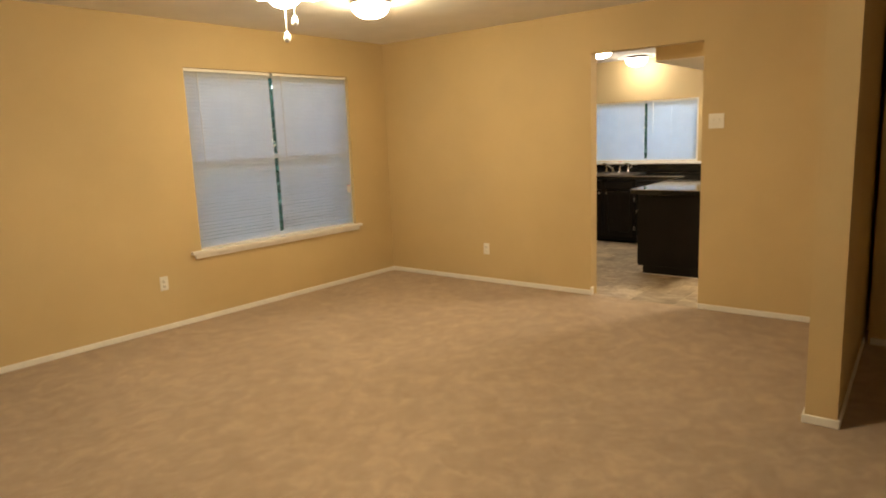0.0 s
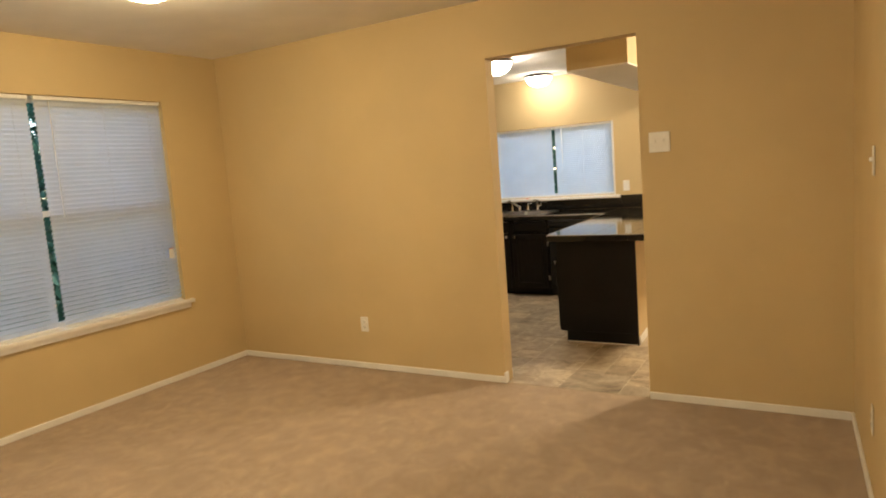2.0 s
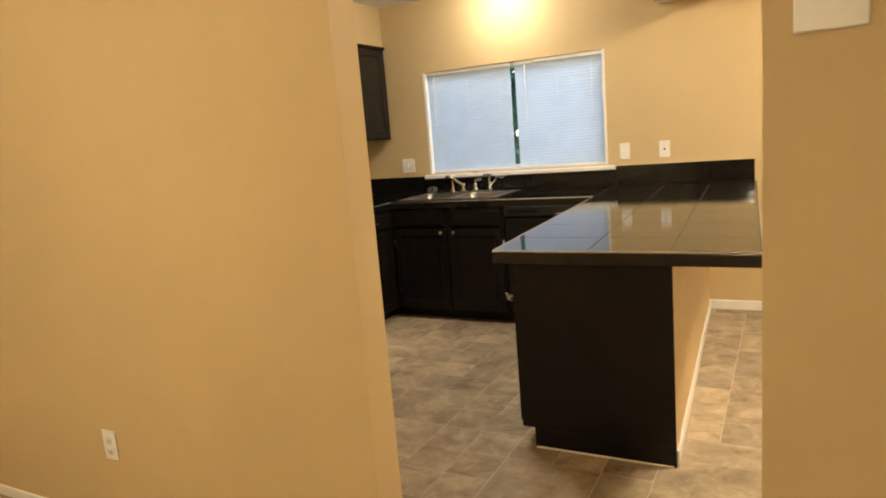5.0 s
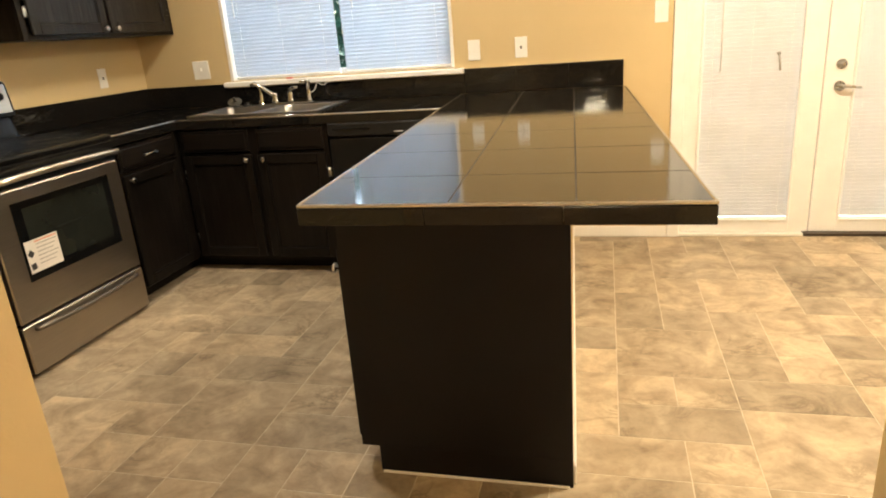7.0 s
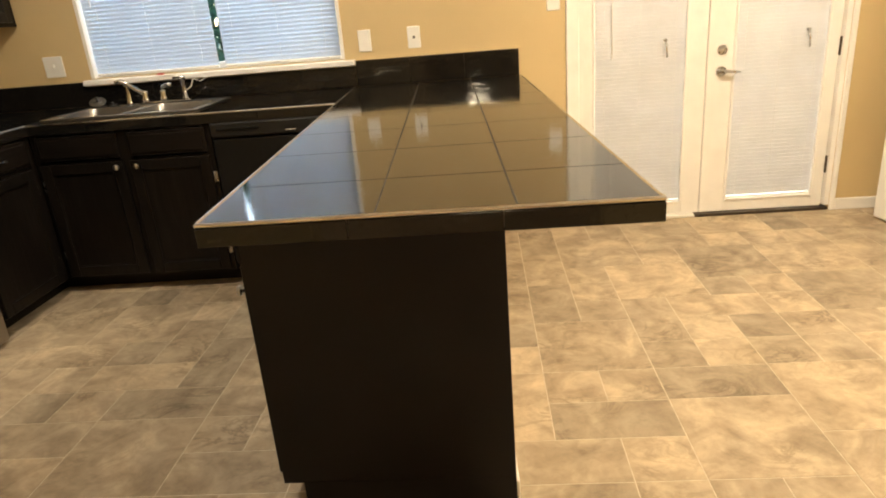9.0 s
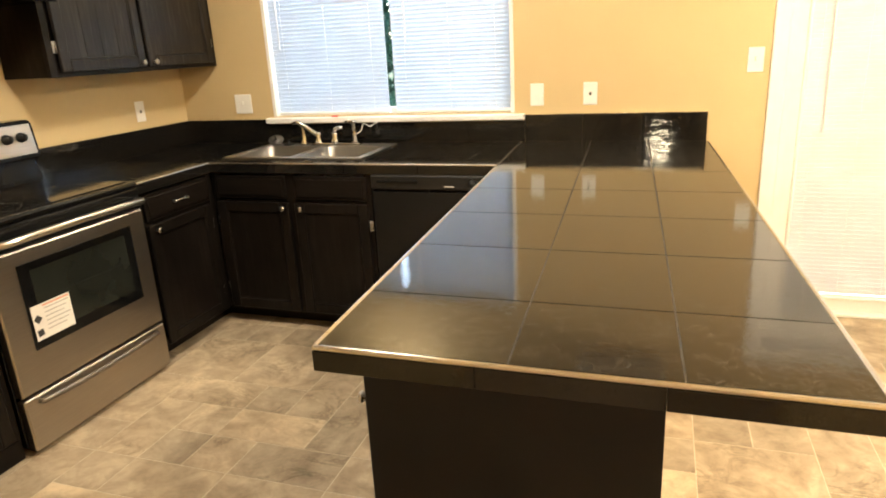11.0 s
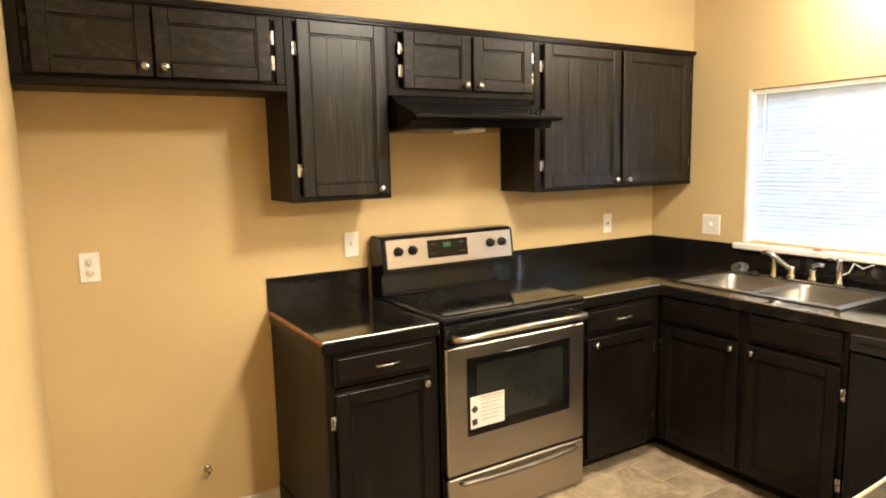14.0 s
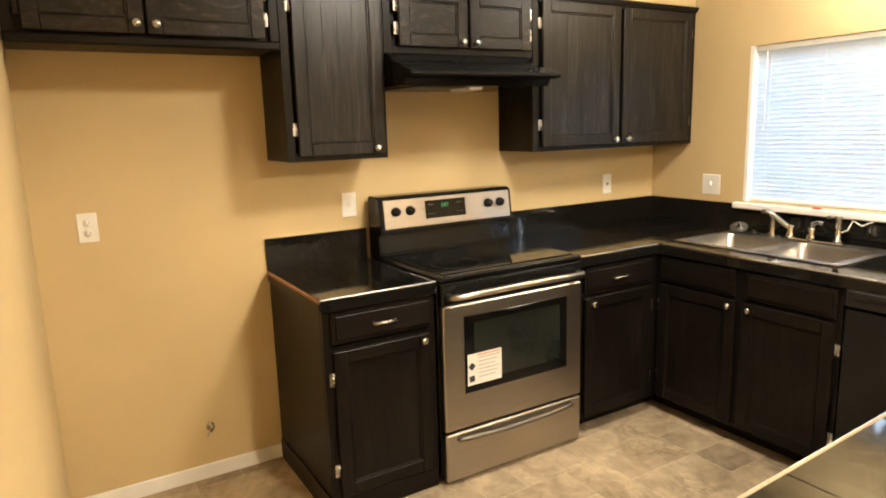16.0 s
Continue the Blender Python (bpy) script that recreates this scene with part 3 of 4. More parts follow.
def cabinet_door(face, u0, u1, v0, v1, n, parent, wood, knob_at=None, hinge_u=None, boards=0, hinge_metal=None):
    """Frame and sunk panel; the panel may be of upright boards."""
    s, th, m = 0.052, 0.019, 0.008
    d = part("door", boxes(face(u0 + s, u1 - s, v0 + s, v1 - s, n, n + 0.0045)), wood, parent)
    for r in ((u0, u0 + s, v0, v1), (u1 - s, u1, v0, v1)):
        part("stile", boxes(face(*r, n, n + th), bevel=0.003), wood, d)
    for r in ((u0 + s, u1 - s, v0, v0 + s), (u0 + s, u1 - s, v1 - s, v1)):
        part("rail", boxes(face(*r, n, n + th), bevel=0.003), wood, d)
    a, b, e, f = u0 + s, u1 - s, v0 + s, v1 - s
    for r in ((a, a + m, e, f), (b - m, b, e, f), (a + m, b - m, e, e + m), (a + m, b - m, f - m, f)):
        part("bead", boxes(face(*r, n + 0.0046, n + 0.0145), bevel=0.002), wood, d)
    count = max(1, boards)
    w = (b - a - 2 * m) / count
    for k in range(count):
        q = a + m + k * w
        part("board" if boards else "panel", boxes(face(q + (0.0004 if k else 0), q + w, e + m, f - m, n + 0.0046, n + 0.0095), bevel=0.0004 if boards else 0), wood, d)
    if knob_at:
        knob(face, *knob_at, n + th, d)
    if hinge_u is not None:
        u, side = hinge_u
        h = min(0.11, 0.3 * (v1 - v0))
        for v in (v0 + h, v1 - h):
            hinge(face, u, v, n + 0.001, d, side, hinge_metal)
    return d


def drawer_front(face, u0, u1, v0, v1, n, parent, wood, has_pull=True):
    bm = boxes(face(u0, u1, v0, v1, n, n + 0.012), bevel=0.003)
    box(bm, *face(u0 + 0.016, u1 - 0.016, v0 + 0.016, v1 - 0.016, n + 0.012, n + 0.019), bevel=0.003)
    d = part("drawer_front", bm, wood, parent)
    if has_pull:
        pull(face, (u0 + u1) / 2, (v0 + v1) / 2, n + 0.019, d)
    return d


UF = -4.264
face = east(UF)


def upper(y0, y1, z0, label, lower_rail=0.0):
    c = thing("wall_cabinet", ((SW + UF) / 2, (y0 + y1) / 2, z0), label, "cabinet", "wall cabinets in a row")
    e = 0.0015
    part("carcass", boxes((SW + 0.001, UF - 0.019, y0 + e, y1 - e, z0 + 0.002, 2.142)), WOOD_Z, c)
    fr = boxes(face(y0 + e, y0 + 0.035, z0, 2.142, -0.019, 0), face(y1 - 0.035, y1 - e, z0, 2.142, -0.019, 0), face(y0 + 0.035, y1 - 0.035, 2.10, 2.142, -0.019, 0), face(y0 + 0.035, y1 - 0.035, z0, z0 + 0.03, -0.019, 0), bevel=0.001)
    part("face_frame", fr, WOOD_Z, c)
    part("top_moulding", boxes(face(y0, y1, 2.118, 2.142, 0.0005, 0.012), face(y0, y1, 2.128, 2.1415, 0.0121, 0.019)), WOOD_Y, c)
    if lower_rail:
        part("lower_rail", boxes(face(y0 + e, y1 - e, z0 - 0.008, z0 + lower_rail, 0.0005, 0.02), bevel=0.008), WOOD_Y, c, "rounded black lower rail")
    return c


c = upper(B1 + 0.002, 7.675, 1.832, "short black-stained wall cabinet above the empty refrigerator space", 0.028)
cabinet_door(face, 6.825, 7.192, 1.866, 2.108, 0.001, c, SWIRL, (7.162, 1.90), (6.821, -1), 0, BLACKPLASTIC)
cabinet_door(face, 7.200, 7.615, 1.866, 2.108, 0.001, c, SWIRL, (7.228, 1.90), (7.619, 1))
c = upper(7.675, 8.126, 1.392, "tall narrow black-stained wall cabinet with a boarded door")
cabinet_door(face, 7.722, 8.105, 1.412, 2.112, 0.001, c, GRAIN_Z, (8.062, 1.435), (7.718, -1), 4)
c = upper(8.126, 8.932, 1.835, "short black-stained wall cabinet above the range hood")
cabinet_door(face, 8.195, 8.545, 1.864, 2.106, 0.001, c, SWIRL, (8.512, 1.888), (8.191, -1))
cabinet_door(face, 8.56, 8.905, 1.864, 2.106, 0.001, c, SWIRL, (8.588, 1.888), (8.909, 1))
c = upper(8.932, KW - 0.004, 1.378, "wide black-stained wall cabinet next to the window wall")
cabinet_door(face, 8.985, 9.515, 1.400, 2.108, 0.001, c, GRAIN_Z, (9.482, 1.423), (8.981, -1), 4)
cabinet_door(face, 9.54, 10.085, 1.400, 2.108, 0.001, c, GRAIN_Z, (9.572, 1.423), (10.09, 1))

# range hood
hood = thing("range_hood", (-4.3, 8.51, 1.72), "black enamelled range hood with a metal filter", "range hood")
bm = bmesh.new()
hy0, hy1 = 8.128, 8.888
prof = [(SW + 0.001, 1.858), (-4.24, 1.858), (-4.20, 1.825), (-4.055, 1.775), (-4.03, 1.768), (-4.022, 1.755), (-4.03, 1.744), (-4.08, 1.742), (-4.10, 1.715), (SW + 0.001, 1.715)]
ends = [[bm.verts.new((x, y, z)) for x, z in prof] for y in (hy0, hy1)]
for k in range(len(prof)):
    n = (k + 1) % len(prof)
    bm.faces.new((ends[0][k], ends[0][n], ends[1][n], ends[1][k]))
bm.faces.new(ends[0])
bm.faces.new(ends[1][::-1])
part("shell", bm, ENAMEL, hood)
part("front_lip", boxes((-4.045, -4.012, hy0 - 0.012, hy1 + 0.012, 1.748, 1.766), bevel=0.006), ENAMEL, hood)
part("grease_filter", boxes((-4.47, -4.13, 8.19, 8.455, 1.708, 1.714), bevel=0.002), brushed("filter_mesh", (0.16, 0.15, 0.135), "x", 0.45), hood, "grey metal mesh filter")
part("lamp_lens", boxes((-4.30, -4.14, 8.475, 8.55, 1.698, 1.714), bevel=0.004), PLASTIC, hood, "frosted lamp lens")
for dy in (0.0, 0.03):
    part("switch", boxes((-4.098, -4.088, 8.77 + dy, 8.79 + dy, 1.788, 1.796), bevel=0.001), BLACKPLASTIC, hood)

for ob in hood.children:
    for v in ob.data.vertices:
        v.co.z -= 0.026
BF = -3.908      # range-side base fronts
face = east(BF)


def base_front(c, face, u0, u1, wood, toe=0.085):
    fr = boxes(face(u0, u0 + 0.035, toe, 0.861, -0.019, 0), face(u1 - 0.035, u1, toe, 0.861, -0.019, 0), face(u0 + 0.035, u1 - 0.035, 0.845, 0.861, -0.019, 0), face(u0 + 0.035, u1 - 0.035, toe, toe + 0.03, -0.019, 0), face(u0 + 0.035, u1 - 0.035, 0.685, 0.71, -0.019, 0), bevel=0.001)
    part("face_frame", fr, wood, c)


c = thing("base_cabinet", (-4.2, 7.88, 0), "narrow black-stained base cabinet beside the refrigerator space", "cabinet", "base cabinets")
part("carcass", boxes((SW + 0.001, BF - 0.02, 7.642, 8.124, 0.0, 0.861), bevel=0.002), WOOD_Z, c)
part("plinth", boxes((SW + 0.014, BF - 0.002, 7.634, 7.641, 0.0, 0.10), (BF - 0.019, BF - 0.002, 7.642, 8.124, 0.0, 0.084), bevel=0.002), WOOD_Y, c)
base_front(c, face, 7.642, 8.124, WOOD_Z)
drawer_front(face, 7.672, 8.108, 0.722, 0.848, 0.001, c, WOOD_Y)
cabinet_door(face, 7.676, 8.092, 0.10, 0.695, 0.001, c, WOOD_Z, (8.055, 0.672), (7.672, -1))
c = thing("base_cabinet", (-4.2, 9.2, 0), "black-stained base cabinet between the range and the corner", "cabinet", "base cabinets")
part("carcass", boxes((SW + 0.001, BF - 0.02, 8.905, KW - 0.03, 0.085, 0.861)), WOOD_Z, c)
part("plinth", boxes((SW + 0.02, BF - 0.09, 8.915, 9.57, 0.0, 0.0845)), WOOD_Y, c)
base_front(c, face, 8.905, 9.452, WOOD_Z)
drawer_front(face, 8.945, 9.40, 0.715, 0.842, 0.001, c, WOOD_Y)
cabinet_door(face, 8.945, 9.40, 0.095, 0.695, 0.001, c, WOOD_Z, (8.985, 0.668), (9.404, 1))
SF = 9.455       # window-side base fronts
face = south(SF)
c = thing("base_cabinet", (-3.45, 9.7, 0), "black-stained double-door base cabinet under the sink", "cabinet", "base cabinets")
part("carcass", boxes((-3.906, -2.984, SF + 0.0195, KW - 0.03, 0.085, 0.70)), WOOD_Z, c)
part("plinth", boxes((-3.997, -2.984, SF + 0.095, SF + 0.11, 0.0, 0.0845)), WOOD_X, c)
base_front(c, face, -3.904, -2.984, WOOD_Z)
part("centre_stile", boxes(face(-3.465, -3.395, 0.115, 0.845, -0.018, -0.001)), WOOD_Z, c)
drawer_front(face, -3.875, -3.455, 0.718, 0.84, 0.001, c, WOOD_X, False)
drawer_front(face, -3.405, -3.005, 0.718, 0.84, 0.001, c, WOOD_X, False)
cabinet_door(face, -3.878, -3.448, 0.10, 0.70, 0.001, c, WOOD_Z, (-3.475, 0.674), (-3.882, -1))
cabinet_door(face, -3.412, -3.003, 0.10, 0.70, 0.001, c, WOOD_Z, (-3.372, 0.674), (-2.999, 1))

dw = thing("dishwasher", (-2.68, 9.7, 0), "black dishwasher built in under the worktop", "dishwasher")
part("tub", boxes((-2.974, -2.376, SF + 0.02, KW - 0.03, 0.02, 0.855)), BLACKPLASTIC, dw)
part("door", boxes((-2.974, -2.376, SF - 0.016, SF + 0.018, 0.12, 0.775), bevel=0.006), ENAMEL, dw)
panel = part("control_panel", boxes((-2.974, -2.376, SF - 0.024, SF + 0.018, 0.782, 0.852), bevel=0.006), BLACKPLASTIC, dw)
part("latch_recess", boxes((-2.94, -2.73, SF - 0.030, SF - 0.0245, 0.815, 0.828), bevel=0.002), ENAMEL, panel)
part("dial", lathe(bmesh.new(), [(0, 0), (0.020, 0), (0.018, 0.014), (0, 0.016)], (-2.46, SF - 0.024, 0.815), (0, -1, 0)), BLACKPLASTIC, panel)
part("button", boxes((-2.60, -2.55, SF - 0.028, SF - 0.024, 0.797, 0.804), bevel=0.002), GREYINK, panel)
part("kick_plate", boxes((-2.974, -2.376, SF + 0.09, SF + 0.105, 0.0, 0.115)), BLACKPLASTIC, dw)

PX, PE, PY = -2.252, -1.634, 7.762      # peninsula box
island = c = thing("peninsula_cabinet", (-1.95, 8.6, 0), "black-stained peninsula cabinet with a plain end panel", "cabinet")
part("carcass", boxes((PX + 0.02, PE - 0.001, PY + 0.012, 9.44, 0.084, 0.861)), WOOD_Y, c)
part("plinth", boxes((PX + 0.055, PE - 0.001, PY + 0.012, 9.44, 0.0, 0.084)), WOOD_Y, c)
part("corner_filler", boxes((-2.29, PE - 0.001, 9.442, KW - 0.03, 0.0, 0.861)), WOOD_Z, c)
bm = boxes((PX, PE + 0.019, PY, PY + 0.011, 0.092, 0.861), (PX + 0.055, PE + 0.019, PY, PY + 0.011, 0.0, 0.0915))
part("end_panel", bm, PANEL_BLACK, c, "plain black end panel notched at the toe")
part("shoe_bead", boxes((PX + 0.06, PE + 0.01, PY - 0.008, PY - 0.0005, 0.0, 0.008), bevel=0.002), WHITE, c, "thin white caulk bead")
face = west(PX)
fr = boxes(face(PY + 0.012, 9.44, 0.845, 0.861, -0.019, 0), face(PY + 0.012, 9.44, 0.085, 0.115, -0.019, 0), face(PY + 0.012, PY + 0.045, 0.116, 0.844, -0.019, 0), face(8.56, 8.62, 0.116, 0.844, -0.019, 0), face(9.38, 9.44, 0.116, 0.844, -0.019, 0))
part("face_frame", fr, WOOD_Z, c)
for a, b in ((PY + 0.035, 8.15), (8.17, 8.57), (8.60, 9.0)):
    drawer_front(face, a, b, 0.735, 0.845, 0.001, c, WOOD_Y, False)
    cabinet_door(face, a, b, 0.10, 0.72, 0.001, c, WOOD_Z, (a + 0.03, 0.648), (b + 0.003, 1))
pony = [setting("wall_pony", boxes((PE, PE + 0.018, PY + 0.012, KW, 0, 0.861)), PAINT, "tan painted back of the peninsula", "wall")]
pony.append(setting("baseboard_pony", boxes((PE + 0.018, PE + 0.029, PY + 0.012, KW - 0.014, 0, 0.068), bevel=0.004), WHITE, "white painted baseboard along the peninsula", "baseboard"))


# ---- worktops of black tile ----
def tiled_top(name, at, label, rects, xs, ys, edges, hole=None, mat=None):
    """A slab with separate tiles on it, a tiled nosing and a metal strip along the open edges."""
    w = thing(name, at, label, "countertop")
    slab = []
    for r in rects:
        slab += cut(r, hole) if hole else [r]
    part("slab", boxes(*[(a, b, c, d, TOP - 0.046, TOP - 0.0025) for a, b, c, d in slab]), GROUT, w, "brown-grey grouted bed")
    for a, b in zip(xs, xs[1:]):
        for c, d in zip(ys, ys[1:]):
            for r in rects:
                e, f, g, h = max(a, r[0]), min(b, r[1]), max(c, r[2]), min(d, r[3])
                if f - e < 0.01 or h - g < 0.01:
                    continue
                for q in cut((e, f, g, h), hole) if hole else [(e, f, g, h)]:
                    if q[1] - q[0] > 0.012 and q[3] - q[2] > 0.012:
                        part("tile", boxes((q[0] + 0.0017, q[1] - 0.0017, q[2] + 0.0017, q[3] - 0.0017, TOP - 0.0024, TOP), bevel=0.0006), mat or TILE, w)
    for x0, x1, y0, y1, strip in edges:
        long_x = (x1 - x0) > (y1 - y0)
        n = max(1, round(max(x1 - x0, y1 - y0) / 0.345))
        for k in range(n):
            if long_x:
                r = (x0 + (x1 - x0) * k / n + 0.001, x0 + (x1 - x0) * (k + 1) / n - 0.001, y0, y1)
            else:
                r = (x0, x1, y0 + (y1 - y0) * k / n + 0.001, y0 + (y1 - y0) * (k + 1) / n - 0.001)
            part("nosing_tile", boxes((*r, TOP - 0.052, TOP - 0.0105), bevel=0.001), TILE_PLAIN, w)
        part("edge_strip", boxes((*strip, TOP - 0.010, TOP + 0.0008), bevel=0.0035), STRIP, w, "bright metal edge strip")
    return w


CF, WF = -3.888, 9.435
left = tiled_top("worktop", (-4.2, 7.88, 0.86), "black tiled worktop with a bare wood end", [(SW + 0.002, CF - 0.009, 7.636, 8.128)], [SW, -4.21, CF], [7.63, 7.93, 8.13], [(CF - 0.0085, CF, 7.632, 8.128, (CF - 0.009, CF + 0.001, 7.632, 8.128))], mat=TILE_PLAIN)
part("bare_end", boxes((SW + 0.02, CF - 0.01, 7.628, 7.6355, TOP - 0.016, TOP - 0.003), bevel=0.001), RAWWOOD, left, "unfinished reddish wood edge")
part("painted_end", boxes((SW + 0.02, CF - 0.01, 7.630, 7.6355, TOP - 0.046, TOP - 0.0165)), WOOD_X, left)
ell = tiled_top("worktop", (-3.4, 9.7, 0.86), "black tiled L-shaped worktop round the sink", [(SW + 0.002, CF - 0.009, 8.905, KW - 0.004), (CF - 0.009, -2.345, WF + 0.009, KW - 0.004)], [SW, -4.23, CF - 0.009, -3.55, -3.205, -2.86, -2.515, -2.341], [8.90, 9.25, 9.435, 9.78, KW],
          [(CF - 0.0085, CF, 8.905, WF + 0.008, (CF - 0.009, CF + 0.001, 8.905, WF)), (CF + 0.002, -2.343, WF, WF + 0.0085, (CF + 0.002, -2.343, WF - 0.001, WF + 0.009))], hole=(-3.865, -3.085, 9.56, 10.02), mat=TILE_PLAIN)
PL, PR, PF = -2.261, -1.300, 7.572
bar = tiled_top("worktop", (-1.8, 8.9, 0.86), "black glossy tiled peninsula top with a metal edge", [(PL + 0.009, PR - 0.009, PF + 0.009, KW - 0.004)], [PL, -1.882, -1.592, PR], [PF, 7.868, 8.232, 8.595, 8.958, 9.321, 9.684, 10.047, KW],
          [(PL, PR, PF, PF + 0.0085, (PL, PR, PF - 0.001, PF + 0.009)), (PL, PL + 0.0085, PF + 0.0095, WF - 0.002, (PL - 0.001, PL + 0.009, PF + 0.0095, WF - 0.002)), (PR - 0.0085, PR, PF + 0.0095, KW - 0.004, (PR - 0.009, PR + 0.001, PF + 0.0095, KW - 0.004))])

# the peninsula runs a little out of square towards the window wall
LEAN = 0.0462
for child in bar.children:
    for v in child.data.vertices:
        v.co.x -= LEAN * (v.co.y - PF)
for child in ell.children:
    for v in child.data.vertices:
        if v.co.x > -2.40:
            v.co.x -= LEAN * (v.co.y - WF)
for child in (*island.children, *[g for c in island.children for g in c.children], *[h for c in island.children for g in c.children for h in g.children], *pony):
    for v in child.data.vertices:
        if v.co.y > PY + 0.0112:
            v.co.x -= LEAN * (v.co.y - PY)


def splash(at, label, face, u0, u1, z1, strip=True, end=None):
    s = thing("backsplash", at, label, "backsplash", "black tile backsplash runs")
    n = max(1, round((u1 - u0) / 0.345))
    for k in range(n):
        part("tile", boxes(face(u0 + (u1 - u0) * k / n + 0.001, u0 + (u1 - u0) * (k + 1) / n - 0.001, TOP + 0.001, z1 - 0.003, 0.004, 0.016), bevel=0.001), TILE_SPLASH, s)
    part("bed", boxes(face(u0, u1, TOP + 0.001, z1 - 0.004, 0.0005, 0.0038)), GROUT, s)
    if strip:
        part("cap_strip", boxes(face(u0, u1, z1 - 0.0028, z1, 0.0005, 0.0175)), STRIP, s, "thin pale cap strip")
    return s


splash((SW, 7.88, TOP), "black tile backsplash behind the narrow worktop", east(SW), 7.634, 8.126, 1.05)
splash((SW, 9.5, TOP), "black tile backsplash beside the range", east(SW), 8.905, KW - 0.0165, 1.05, False)
splash((-4.2, KW, TOP), "black tile backsplash in the corner", south(KW), SW + 0.0008, -3.945, 1.05, False)
splash((-3.2, KW, TOP), "low black tile backsplash under the window sill", south(KW), -3.943, -2.352, 1.022, False)
splash((-1.9, KW, TOP), "black tile backsplash above the peninsula", south(KW), -2.35, -1.432, 1.052)

# ---- sink, taps ----
sink = thing("kitchen_sink", (-3.475, 9.79, TOP), "double-bowl stainless steel sink", "sink")
sx0, sx1, sy0, sy1 = -3.885, -3.065, 9.545, 10.035
bowls = ((-3.845, -3.495, 9.58, 9.94), (-3.455, -3.105, 9.58, 9.94))
bm = bmesh.new()
rim = [(sx0, sx1, sy0, sy1)]
for b in bowls:
    rim = [q for r in rim for q in cut(r, b)]
for r in rim:
    box(bm, *r, TOP + 0.0015, TOP + 0.0065)
part("rim", bm, SINK_STEEL, sink)
for a, b, c, d in bowls:
    bm = bmesh.new()
    steps = [(0.0, 0.0055), (0.006, -0.005), (0.014, -0.13), (0.03, -0.165), (0.06, -0.172)]
    loops = []
    for inset, h in steps:
        ring = []
        r = 0.05
        for (cx, cy), s in (((b - r, d - r), 0), ((a + r, d - r), 1), ((a + r, c + r), 2), ((b - r, c + r), 3)):
            for k in range(5):
                g = (s + k / 4) * math.pi / 2
                ring.append(bm.verts.new((cx + (r - inset) * math.cos(g) if r > inset else cx - (inset - r) * (1 if s in (0, 3) else -1), cy + (r - inset) * math.sin(g) if r > inset else cy - (inset - r) * (1 if s in (0, 1) else -1), TOP + h)))
        loops.append(ring)
    for p, q in zip(loops, loops[1:]):
        for k in range(20):
            f = bm.faces.new((p[k], p[(k + 1) % 20], q[(k + 1) % 20], q[k]))
            f.smooth = True
    bm.faces.new(loops[-1])
    me = part("bowl", bm, SINK_STEEL, sink)
    part("drain", lathe(bmesh.new(), [(0, 0.0), (0.03, 0.0), (0.045, 0.003), (0.048, 0.0)], ((a + b) / 2, (c + d) / 2, TOP - 0.1715)), CHROME, sink)

tap = thing("kitchen_faucet", (-3.42, 9.985, TOP + 0.0065), "chrome two-handle kitchen faucet on the sink deck", "faucet")
TZ, TY = TOP + 0.0065, 9.985
part("base_plate", boxes((-3.575, -3.265, TY - 0.025, TY + 0.025, TZ, TZ + 0.012), bevel=0.005), CHROME, tap)
for x, d in ((-3.535, 1), (-3.43, 1)):
    h = part("valve", lathe(bmesh.new(), [(0, 0), (0.024, 0), (0.022, 0.012), (0.015, 0.03), (0.017, 0.05), (0.013, 0.058), (0, 0.06)], (x, TY, TZ + 0.012)), CHROME, tap)
    if x > -3.5:
        part("handle", tube(bmesh.new(), [(x, TY, TZ + 0.064), (x + 0.008, TY - 0.004, TZ + 0.088), (x + 0.035, TY - 0.01, TZ + 0.098), (x + 0.065, TY - 0.014, TZ + 0.098)], 0.009, 10, [0.012, 0.012, 0.010, 0.008]), CHROME, h)
    else:
        part("spout", tube(bmesh.new(), [(x, TY, TZ + 0.055), (x - 0.03, TY - 0.01, TZ + 0.075), (x - 0.075, TY - 0.025, TZ + 0.115), (x - 0.11, TY - 0.035, TZ + 0.135), (x - 0.135, TY - 0.045, TZ + 0.128)], 0.011, 12, [0.013, 0.012, 0.012, 0.012, 0.011]), CHROME, h)
v = part("valve", lathe(bmesh.new(), [(0, 0), (0.024, 0), (0.022, 0.012), (0.015, 0.03), (0.018, 0.065), (0.014, 0.10), (0.016, 0.115), (0, 0.118)], (-3.63, TY, TZ)), CHROME, tap)
part("handle", tube(bmesh.new(), [(-3.63, TY, TZ + 0.112), (-3.645, TY - 0.004, TZ + 0.125), (-3.665, TY - 0.01, TZ + 0.128)], 0.009), CHROME, v)
spray = thing("water_filter_tap", (-3.305, 9.985, TZ), "tall chrome filter tap with a thin white hose", "tap")
part("post", lathe(bmesh.new(), [(0, 0), (0.022, 0), (0.019, 0.01), (0.013, 0.014), (0.013, 0.105), (0.017, 0.11), (0.017, 0.125), (0, 0.128)], (-3.305, TY, TZ + 0.012)), CHROME, spray)
part("spout", tube(bmesh.new(), [(-3.305, TY, TZ + 0.125), (-3.325, TY - 0.01, TZ + 0.135), (-3.35, TY - 0.02, TZ + 0.13)], 0.008), CHROME, spray)
